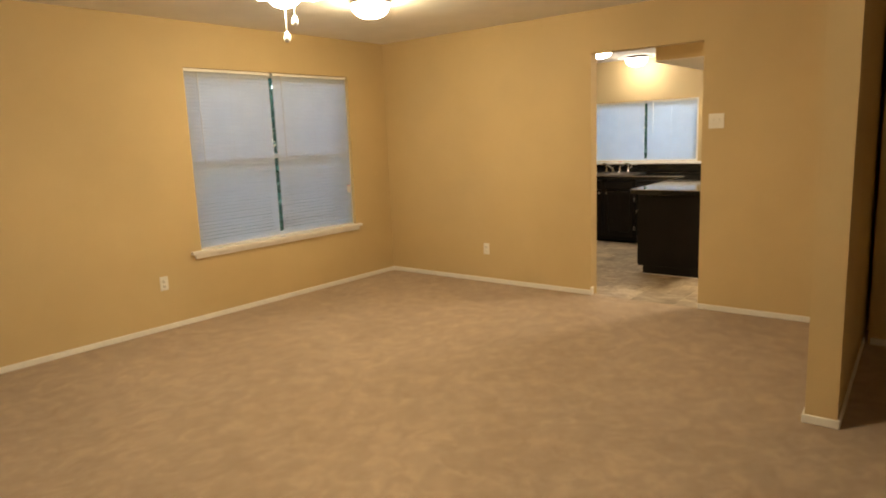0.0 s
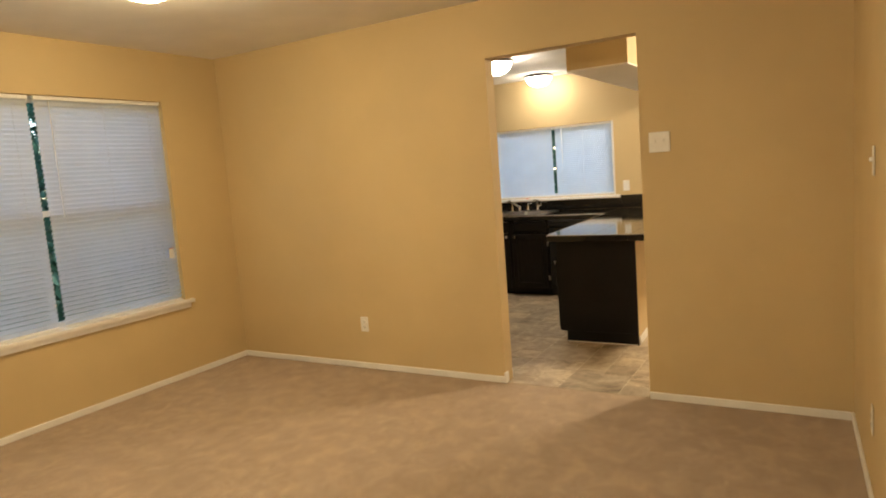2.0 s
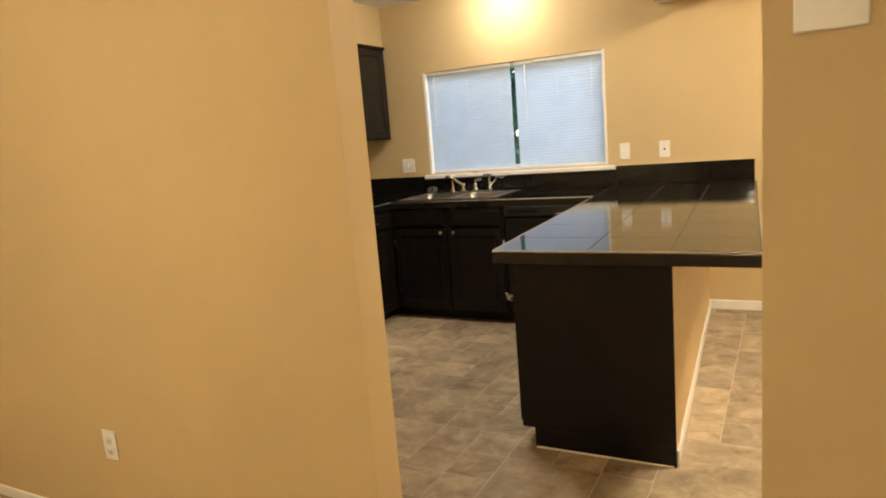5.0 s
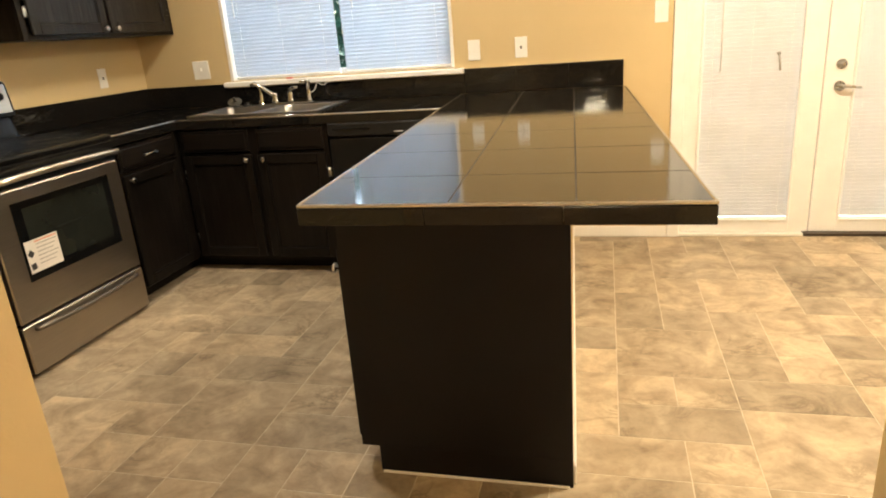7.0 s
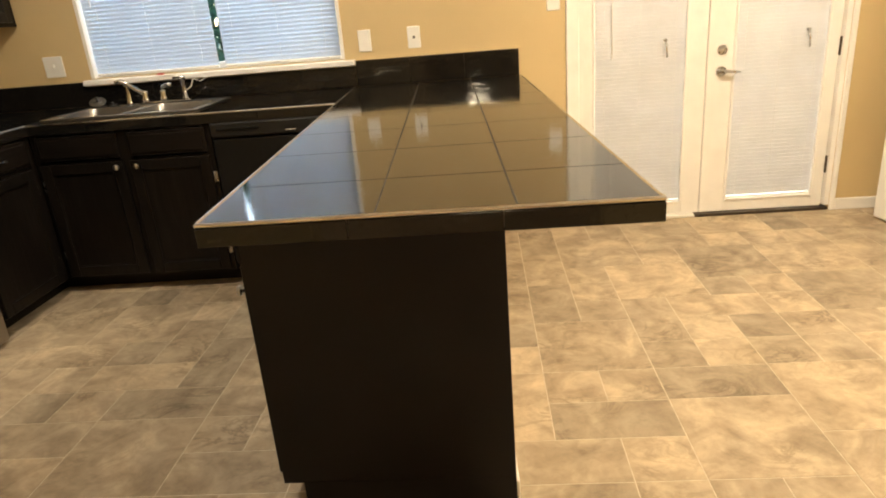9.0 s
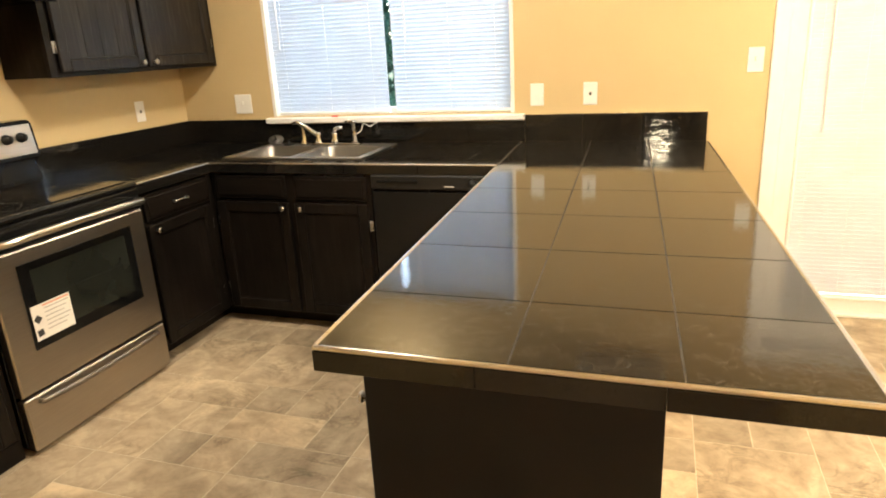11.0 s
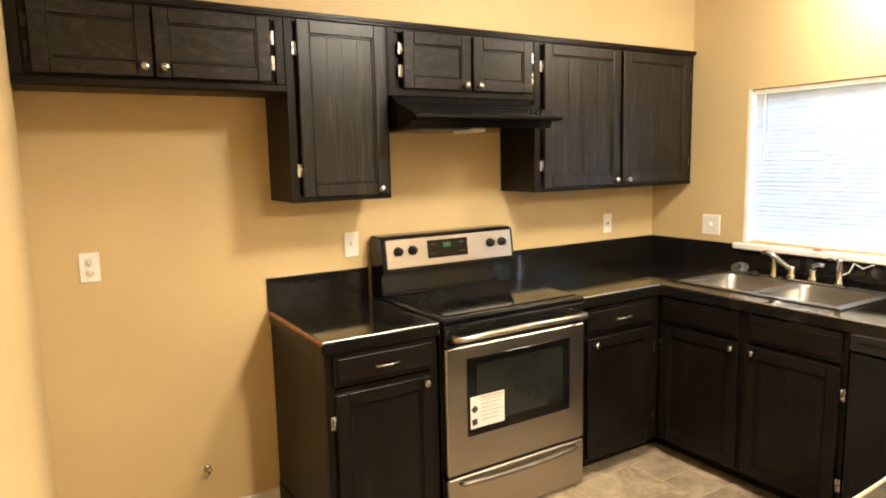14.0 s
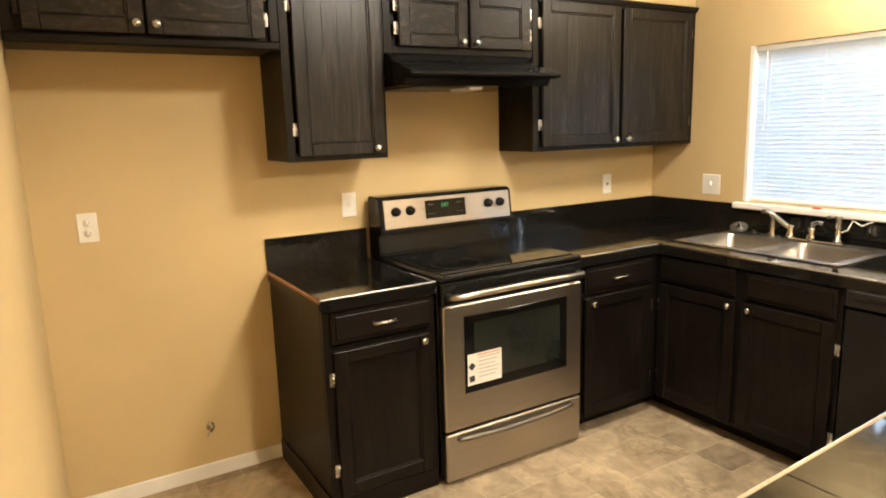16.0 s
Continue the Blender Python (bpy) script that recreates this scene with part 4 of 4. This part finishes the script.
part("hose", tube(bmesh.new(), [(-3.295, TY + 0.01, TZ + 0.06), (-3.27, TY + 0.015, TZ + 0.075), (-3.25, TY + 0.015, TZ + 0.12), (-3.235, TY + 0.012, TZ + 0.115), (-3.21, TY + 0.015, TZ + 0.10), (-3.18, TY + 0.018, TZ + 0.118), (-3.165, TY + 0.02, TZ + 0.122)], 0.0025, 6), PLASTIC, spray, "thin white hose")
rest = thing("sink_strainer", (-3.83, 9.985, TZ), "metal sink strainer propped on the sink deck", "strainer")
part("basket", lathe(bmesh.new(), [(0, 0.012), (0.012, 0.010), (0.022, 0.002), (0.036, -0.004), (0.043, 0.0), (0.045, 0.004), (0.036, 0.0), (0.02, 0.008), (0.0, 0.018)], (-3.82, 9.985, TZ + 0.026), (0.2, -0.5, 0.85)), TARNISHED, rest)
part("post", lathe(bmesh.new(), [(0, 0), (0.006, 0), (0.005, 0.02), (0.010, 0.024), (0, 0.03)], (-3.812, 9.972, TZ + 0.034), (0.2, -0.5, 0.85), 10), TARNISHED, rest)
single("drain_stopper", lathe(bmesh.new(), [(0, 0), (0.032, 0), (0.034, 0.006), (0.02, 0.010), (0.010, 0.012), (0.010, 0.02), (0, 0.022)], (-3.735, 9.985, TZ)), BLACKPLASTIC, "black rubber drain stopper on the sink deck", "stopper")
single("label_chip", boxes((-3.50, -3.46, KW - 0.035, KW - 0.02, 1.0565, 1.066), bevel=0.002), REDINK, "small red clip on the window sill", "clip")

# ---- electric range ----
RY0, RY1, RF = 8.137, 8.893, -3.905
rng_ = thing("electric_range", (-4.2, 8.515, 0), "stainless steel and black freestanding electric range", "stove")
part("body", boxes((SW + 0.03, RF, RY0, RY1, 0.03, 0.895), bevel=0.003), ENAMEL, rng_)
for x in (-4.45, -4.0):
    for y in (RY0 + 0.06, RY1 - 0.06):
        part("foot", lathe(bmesh.new(), [(0, 0), (0.018, 0), (0.018, 0.012), (0.008, 0.014), (0.008, 0.031), (0, 0.031)], (x, y, 0), (0, 0, 1), 10), BLACKPLASTIC, rng_)
top = part("cooktop", boxes((-4.44, -3.862, RY0 - 0.004, RY1 + 0.004, 0.896, 0.922), bevel=0.009), ENAMEL, rng_)
part("glass", boxes((-4.41, -3.90, RY0 + 0.025, RY1 - 0.025, 0.9222, 0.926), bevel=0.001), BLACKGLASS, top, "black ceramic glass hob")
for x, y, r in ((-4.05, 8.33, 0.11), (-4.05, 8.71, 0.085), (-4.28, 8.33, 0.085), (-4.28, 8.71, 0.11)):
    bm = lathe(bmesh.new(), [(r, 0), (r + 0.002, 0.0004), (r + 0.004, 0)], (x, y, 0.9262), seg=40)
    part("burner_ring", bm, BURNER, top)
part("front_band", boxes((RF, -3.864, RY0, RY1, 0.800, 0.894), bevel=0.006), ENAMEL, rng_)


def sloped(rows, y0, y1):
    """A prism of (x, z) section rows from y0 to y1."""
    bm = bmesh.new()
    ends = [[bm.verts.new((x, y, z)) for x, z in rows] for y in (y0, y1)]
    for k in range(len(rows)):
        n = (k + 1) % len(rows)
        bm.faces.new((ends[0][k], ends[0][n], ends[1][n], ends[1][k]))
    bm.faces.new(ends[0])
    bm.faces.new(ends[1][::-1])
    bmesh.ops.bevel(bm, geom=list(bm.edges), offset=0.006, segments=2, affect="EDGES")
    return bm


back = part("backguard", sloped([(SW + 0.025, 0.90), (-4.43, 0.90), (-4.405, 0.93), (-4.425, 1.03), (-4.385, 1.045), (-4.405, 1.21), (-4.425, 1.222), (SW + 0.025, 1.222)], RY0 - 0.003, RY1 + 0.003), ENAMEL, rng_)
px = lambda z: -4.385 - (z - 1.045) * 0.1212


def on_panel(y0, y1, z0, z1, n0, n1):
    bm = bmesh.new()
    vs = []
    for n in (n0, n1):
        vs.append([bm.verts.new((px(z) + n, y, z)) for y, z in ((y0, z0), (y1, z0), (y1, z1), (y0, z1))])
    a, b = vs
    bm.faces.new(a[::-1])
    bm.faces.new(b)
    for k in range(4):
        bm.faces.new((a[k], a[(k + 1) % 4], b[(k + 1) % 4], b[k]))
    bmesh.ops.bevel(bm, geom=list(bm.edges), offset=0.001, segments=1, affect="EDGES")
    return bm


part("control_plate", on_panel(8.155, 8.878, 1.062, 1.205, -0.002, 0.004), STEEL, back, "brushed stainless control plate")
disp = part("display", on_panel(8.375, 8.605, 1.095, 1.188, 0.0035, 0.0075), BLACKGLASS, back, "black clock display")
digits = ["1110111", "1111111", "1101101"]
for k in range(3):
    y = 8.465 + 0.016 * k
    bm = bmesh.new()
    for seg, (dy, dz, w, h) in zip(digits[k], ((0, 0.018, 0.009, 0.002), (0, 0.0095, 0.002, 0.0085), (0.007, 0.0095, 0.002, 0.0085), (0, 0.0085, 0.009, 0.002), (0, 0.0, 0.002, 0.0085), (0.007, 0.0, 0.002, 0.0085), (0, -0.001, 0.009, 0.002))):
        if seg == "1":
            z = 1.150 + dz
            box(bm, px(z) + 0.0078, px(z) + 0.0084, y + dy, y + dy + w, z, z + h)
    part("digit", bm, GREEN_LED, disp)
for y, w in ((8.392, 0.03), (8.55, 0.035), (8.39, 0.012), (8.41, 0.012), (8.552, 0.012), (8.575, 0.012)):
    z = 1.165 if w > 0.02 else 1.118
    part("key_print", boxes((px(z) + 0.0077, px(z) + 0.0082, y, y + w, z, z + 0.003)), DIMINK, disp)
part("brand_bar", on_panel(8.475, 8.525, 1.070, 1.076, 0.0037, 0.0044), GREYINK, back, "small printed bar")
for y in (8.215, 8.292, 8.742, 8.815):
    k = part("knob", lathe(bmesh.new(), [(0, 0), (0.024, 0), (0.024, 0.006), (0.019, 0.008), (0.017, 0.026), (0, 0.028)], (px(1.145) + 0.004, y, 1.145), (1, 0, 0.12), 20), BLACKPLASTIC, back, "black control knob")
    part("grip", boxes((px(1.145) + 0.030, px(1.145) + 0.038, y - 0.004, y + 0.004, 1.128, 1.164), bevel=0.002), BLACKPLASTIC, k)
for ob in (back, *back.children, *[g for c in back.children for g in c.children]):
    for v in ob.data.vertices:
        if v.co.z > 0.93:
            v.co.z -= 0.07 * (v.co.z - 0.93)
od = part("oven_door", boxes((RF, -3.862, RY0 + 0.002, RY1 - 0.002, 0.248, 0.796), bevel=0.006), DOOR_STEEL, rng_, "brushed stainless oven door")
part("window_surround", boxes((-3.8618, -3.8588, 8.238, 8.800, 0.405, 0.742), bevel=0.001), BLACKGLASS, od, "black glass oven window border")
part("window", boxes((-3.8586, -3.8578, 8.285, 8.755, 0.452, 0.712)), OVENGLASS, od, "dark oven window")
part("oven_rack", boxes((-3.8576, -3.8572, 8.30, 8.74, 0.59, 0.592)), BURNER, od)
lab = part("warning_label", boxes((-3.8586, -3.8574, 8.250, 8.425, 0.437, 0.575)), PAPER, od, "white printed warning label")
part("label_band", boxes((-3.8573, -3.8570, 8.300, 8.420, 0.563, 0.569)), ORANGEINK, lab)
for k in range(6):
    part("label_line", boxes((-3.8573, -3.8570, 8.305, 8.415 - 0.012 * (k % 3), 0.551 - 0.017 * k, 0.555 - 0.017 * k)), PALEINK, lab)
for z in (0.520, 0.465):
    bm = boxes((-3.8573, -3.8568, 8.258, 8.284, z - 0.013, z + 0.013))
    bmesh.ops.rotate(bm, verts=bm.verts, cent=(-3.857, 8.271, z), matrix=Matrix.Rotation(radians(45 if z > 0.5 else 8), 3, "X"))
    part("label_symbol", bm, INK, lab)
hp = [(-3.862, 8.165, 0.838), (-3.825, 8.168, 0.842), (-3.806, 8.19, 0.845), (-3.797, 8.30, 0.850), (-3.793, 8.515, 0.853), (-3.797, 8.73, 0.850), (-3.806, 8.84, 0.845), (-3.825, 8.862, 0.842), (-3.862, 8.865, 0.838)]
part("handle", tube(bmesh.new(), hp, 0.014, 12), STEEL, od, "bowed stainless oven handle")
dr = part("storage_drawer", boxes((RF, -3.862, RY0 + 0.002, RY1 - 0.002, 0.022, 0.236), bevel=0.006), DOOR_STEEL, rng_, "brushed stainless storage drawer")
hp = [(-3.863, 8.20, 0.212), (-3.845, 8.205, 0.213), (-3.838, 8.24, 0.214), (-3.840, 8.36, 0.205), (-3.840, 8.515, 0.202), (-3.840, 8.67, 0.205), (-3.838, 8.79, 0.214), (-3.845, 8.825, 0.213), (-3.863, 8.83, 0.212)]
part("handle", tube(bmesh.new(), hp, 0.011, 10), DULL_STEEL, dr, "dull bowed drawer handle")


# ---- outlets and switches ----
def plate(name, face, u, v, label, category, w=0.072, toggles=0, sockets=0, jack=False):
    p = thing(name, spot(face, u, v, 0), label, category)
    part("cover_plate", boxes(face(u - w / 2, u + w / 2, v - 0.058, v + 0.058, 0.0005, 0.006), bevel=0.003), PLASTIC, p)
    for k in range(toggles):
        uu = u + (k - (toggles - 1) / 2) * 0.046
        part("toggle", boxes(face(uu - 0.005, uu + 0.005, v - 0.004, v + 0.014, 0.006, 0.018), bevel=0.002), PLASTIC, p)
        part("toggle_slot", boxes(face(uu - 0.008, uu + 0.008, v - 0.016, v + 0.016, 0.0058, 0.0066)), PLASTIC, p)
    for k in range(sockets):
        vv = v + (0.02 if k else -0.02)
        s = part("socket", lathe(bmesh.new(), [(0, 0), (0.0165, 0), (0.0165, 0.002), (0, 0.0022)], spot(face, u, vv, 0.006), way_of(face), 20), PLASTIC, p)
        part("slot", boxes(face(u - 0.008, u - 0.006, vv - 0.004, vv + 0.006, 0.0080, 0.0086), face(u + 0.006, u + 0.008, vv - 0.004, vv + 0.006, 0.0080, 0.0086), face(u - 0.002, u + 0.002, vv - 0.011, vv - 0.007, 0.0080, 0.0086)), SLOT, s)
    if jack:
        part("jack", boxes(face(u - 0.006, u + 0.006, v - 0.008, v + 0.008, 0.006, 0.009), bevel=0.002), SLOT, p)
    return p


plate("wall_outlet", east(XL), 3.86, 0.395, "white duplex outlet low on the wall under the window end", "outlet", sockets=2)
plate("wall_outlet", south(B0), -3.42, 0.35, "white duplex outlet low on the dividing wall", "outlet", sockets=2)
plate("light_switch", south(B0), -1.169, 1.545, "white double toggle switch beside the passage", "switch", 0.118, toggles=2)
plate("light_switch", west(-0.182), 5.72, 1.39, "white single toggle switch on the partition", "switch", toggles=1)
plate("wall_outlet", west(-0.183), 5.75, 0.35, "white duplex outlet low on the partition", "outlet", sockets=2)
plate("wall_outlet", east(SW), 6.95, 1.17, "white duplex outlet in the empty refrigerator space", "outlet", sockets=2)
plate("light_switch", east(SW), 8.048, 1.165, "white single switch beside the range", "switch", toggles=1)
plate("wall_outlet", east(SW), 9.735, 1.148, "white outlet above the corner backsplash", "outlet", jack=True)
plate("light_switch", south(KW), -4.112, 1.143, "white double switch plate beside the kitchen window", "switch", 0.118, toggles=1)
plate("blank_plate", south(KW), -2.286, 1.153, "white blank cover plate above the peninsula", "cover plate")
plate("wall_outlet", south(KW), -2.008, 1.152, "white outlet with a dark socket above the peninsula", "outlet", jack=True)
plate("light_switch", south(KW), -1.236, 1.290, "white single switch beside the french doors", "switch", toggles=1)
valve = thing("water_valve", (SW, 7.328, 0.235), "small brass water valve stub in the refrigerator space", "valve")
part("flange", lathe(bmesh.new(), [(0, 0), (0.017, 0), (0.015, 0.004), (0.008, 0.006), (0, 0.006)], (SW + 0.0005, 7.328, 0.24), (1, 0, 0)), NICKEL, valve)
part("stub", tube(bmesh.new(), [(SW + 0.005, 7.328, 0.24), (SW + 0.04, 7.328, 0.24), (SW + 0.05, 7.318, 0.232), (SW + 0.052, 7.305, 0.218)], 0.0055, 8), NICKEL, valve)
part("oval_handle", lathe(bmesh.new(), [(0, 0), (0.011, 0), (0.011, 0.006), (0, 0.008)], (SW + 0.042, 7.328, 0.25), (0.4, 0, 1), 12), NICKEL, valve)


# ---- ceiling lights ----
def flush_light(x, y, z, dome, label, r=0.165):
    l = thing("ceiling_light", (x, y, z - 0.12), label, "ceiling light", "flush ceiling lights")
    part("base_ring", lathe(bmesh.new(), [(0, 0), (r * 0.85, 0), (r * 0.95, -0.008), (r * 1.05, -0.018), (r * 1.04, -0.028), (r * 0.985, -0.030), (r * 0.95, -0.02), (0, -0.018)], (x, y, z - 0.0005), seg=40), BRONZE, l, "dark bronze ring")
    part("glass_dome", lathe(bmesh.new(), [(r * 0.975, -0.026), (r * 0.96, -0.050), (r * 0.87, -0.080), (r * 0.68, -0.108), (r * 0.42, -0.124), (r * 0.15, -0.131), (0, -0.132)], (x, y, z), seg=40), dome, l, "lit frosted glass dome")
    return l


flush_light(-3.20, 4.90, HL, DOME_L, "lit flush ceiling light with a bronze ring in the living room", 0.15)
flush_light(-3.02, 8.47, HK, DOME, "lit flush ceiling light in the middle of the kitchen", 0.145)
flush_light(-3.14, 9.83, HK, DOME_S, "lit flush ceiling light close to the window wall", 0.145)
flush_light(-0.52, 8.35, HK, DOME_D, "lit flush ceiling light over the dining floor")
fx, fy, fz = -1.69, 2.88, -0.085
fan = thing("fan_light_kit", (fx, fy, 2.13 + fz), "ceiling fan light kit with lit frosted globes and pull chains", "ceiling light")
part("downrod", lathe(bmesh.new(), [(0, 0), (0.07, 0), (0.06, -0.05), (0.014, -0.06), (0.014, -0.12), (0.014, -0.23), (0.10, -0.25), (0.115, -0.30), (0.09, -0.35), (0.045, -0.37), (0.045, -0.42), (0, -0.43)], (fx, fy, HL - 0.0005), seg=28), BRONZE, fan)
for k in range(3):
    a = radians(25 + 120 * k)
    g = Vector((fx + 0.115 * math.cos(a), fy + 0.115 * math.sin(a), 2.245 + fz))
    arm = part("arm", tube(bmesh.new(), [(fx + 0.03 * math.cos(a), fy + 0.03 * math.sin(a), 2.255 + fz), g + Vector((0, 0, 0.02))], 0.012), BRONZE, fan)
    part("globe", lathe(bmesh.new(), [(0, 0.02), (0.03, 0.02), (0.045, 0.0), (0.066, -0.04), (0.070, -0.07), (0.060, -0.10), (0.035, -0.118), (0, -0.124)], g, (0.35 * math.cos(a), 0.35 * math.sin(a), 1), 24), GLOBE, fan, "lit frosted glass globe")
for dx, dy, zl in ((-0.008, 0.0, 1.905), (0.045, 0.0, 1.958)):
    part("pull_chain", tube(bmesh.new(), [(fx + dx * 0.5, fy + dy * 0.5, 2.24 + fz), (fx + dx, fy + dy, 2.18 + fz), (fx + dx, fy + dy, zl + 0.02)], 0.004, 8), PLASTIC, fan, "white pull cord")
    part("pull_knob", lathe(bmesh.new(), [(0, 0.028), (0.006, 0.026), (0.012, 0.012), (0.014, 0.0), (0.010, -0.010), (0, -0.014)], (fx + dx, fy + dy, zl), seg=14), PLASTIC, fan, "white pull knob")


# ---- hedges outside the windows ----
def hedge(name, x0, x1, y0, y1, h, count, seed):
    r = random.Random(seed)
    t = thing(name, ((x0 + x1) / 2, (y0 + y1) / 2, -0.3), "tall dark green shrub outside the window", "shrub", "shrubs outside")
    bm = bmesh.new()
    for k in range(7):
        x, y = r.uniform(x0, x1), r.uniform(y0, y1)
        tube(bm, [(x, y, -0.3), (x + r.uniform(-0.1, 0.1), y, 0.4 * h), (x + r.uniform(-0.3, 0.3), y + r.uniform(-0.2, 0.2), 0.85 * h)], 0.03, 6, [0.045, 0.03, 0.012])
    part("trunk", bm, BARK, t)
    verts, faces = [], []
    for k in range(count):
        c = Vector((r.uniform(x0, x1), r.uniform(y0, y1), -0.2 + h * r.random() ** 0.8))
        c += Vector((r.gauss(0, 0.12), r.gauss(0, 0.12), r.gauss(0, 0.1)))
        m = Euler((r.uniform(0, 6.3), r.uniform(0, 6.3), r.uniform(0, 6.3))).to_matrix()
        s = r.uniform(0.05, 0.11)
        b = len(verts)
        verts += [tuple(c + m @ Vector(v)) for v in ((-s, 0, 0), (0, -0.45 * s, 0.1 * s), (s, 0, 0), (0, 0.45 * s, 0.1 * s))]
        faces.append((b, b + 1, b + 2, b + 3))
    me = bpy.data.meshes.new("crown")
    me.from_pydata(verts, [], faces)
    me.materials.append(LEAF)
    hang(new("crown", me), t)


hedge("shrub", -8.2, -7.2, 3.0, 8.5, 2.9, 13000, 3)
hedge("shrub", -5.8, -1.2, 13.0, 14.0, 2.6, 10000, 4)

# ---- kitchen floor tiles ----
floor = setting("floor_kitchen", boxes((SW - 0.3, XR + 0.1, B0 + 0.0105, KW + 0.15, -0.12, -0.0012)), FLOOR_GROUT, "tan and grey stone-look vinyl tile floor", "floor")
U = 0.2
shapes = {}
rngf = random.Random(11)


def floor_tile(i, j, a, b):
    x0, x1, y0, y1 = gx + i * U, gx + (i + a) * U, gy + j * U, gy + (j + b) * U
    x0, x1, y0, y1 = max(x0, SW), min(x1, XR), max(y0, B0 + 0.012), min(y1, KW)
    if x1 - x0 < 0.02 or y1 - y0 < 0.02:
        return
    key = (round(x1 - x0, 3), round(y1 - y0, 3))
    if key not in shapes:
        w, h = key[0] / 2 - 0.0019, key[1] / 2 - 0.0019
        shapes[key] = mesh_of("tile", boxes((-w, w, -h, h, -0.0012, 0.0), bevel=0.0005), VINYL)
    ob = hang(new("tile", shapes[key]), floor)
    ob.location = ((x0 + x1) / 2, (y0 + y1) / 2, 0)


gx, gy = -1.482 - 16 * U, 8.235 - 8 * U
nx, ny = 28, 18
taken = set()
for j in range(ny):
    for i in range(nx):
        if (i, j) in taken:
            continue
        a, b = rngf.choice(((1, 1), (1, 1), (1, 1), (1, 2), (2, 1), (2, 2)))
        if a == 2 and (i + 1 >= nx or (i + 1, j) in taken):
            a = 1
        if b == 2 and (j + 1 >= ny or (i, j + 1) in taken or (a == 2 and (i + 1, j + 1) in taken)):
            b = 1
        for p in range(a):
            for q in range(b):
                taken.add((i + p, j + q))
        floor_tile(i, j, a, b)
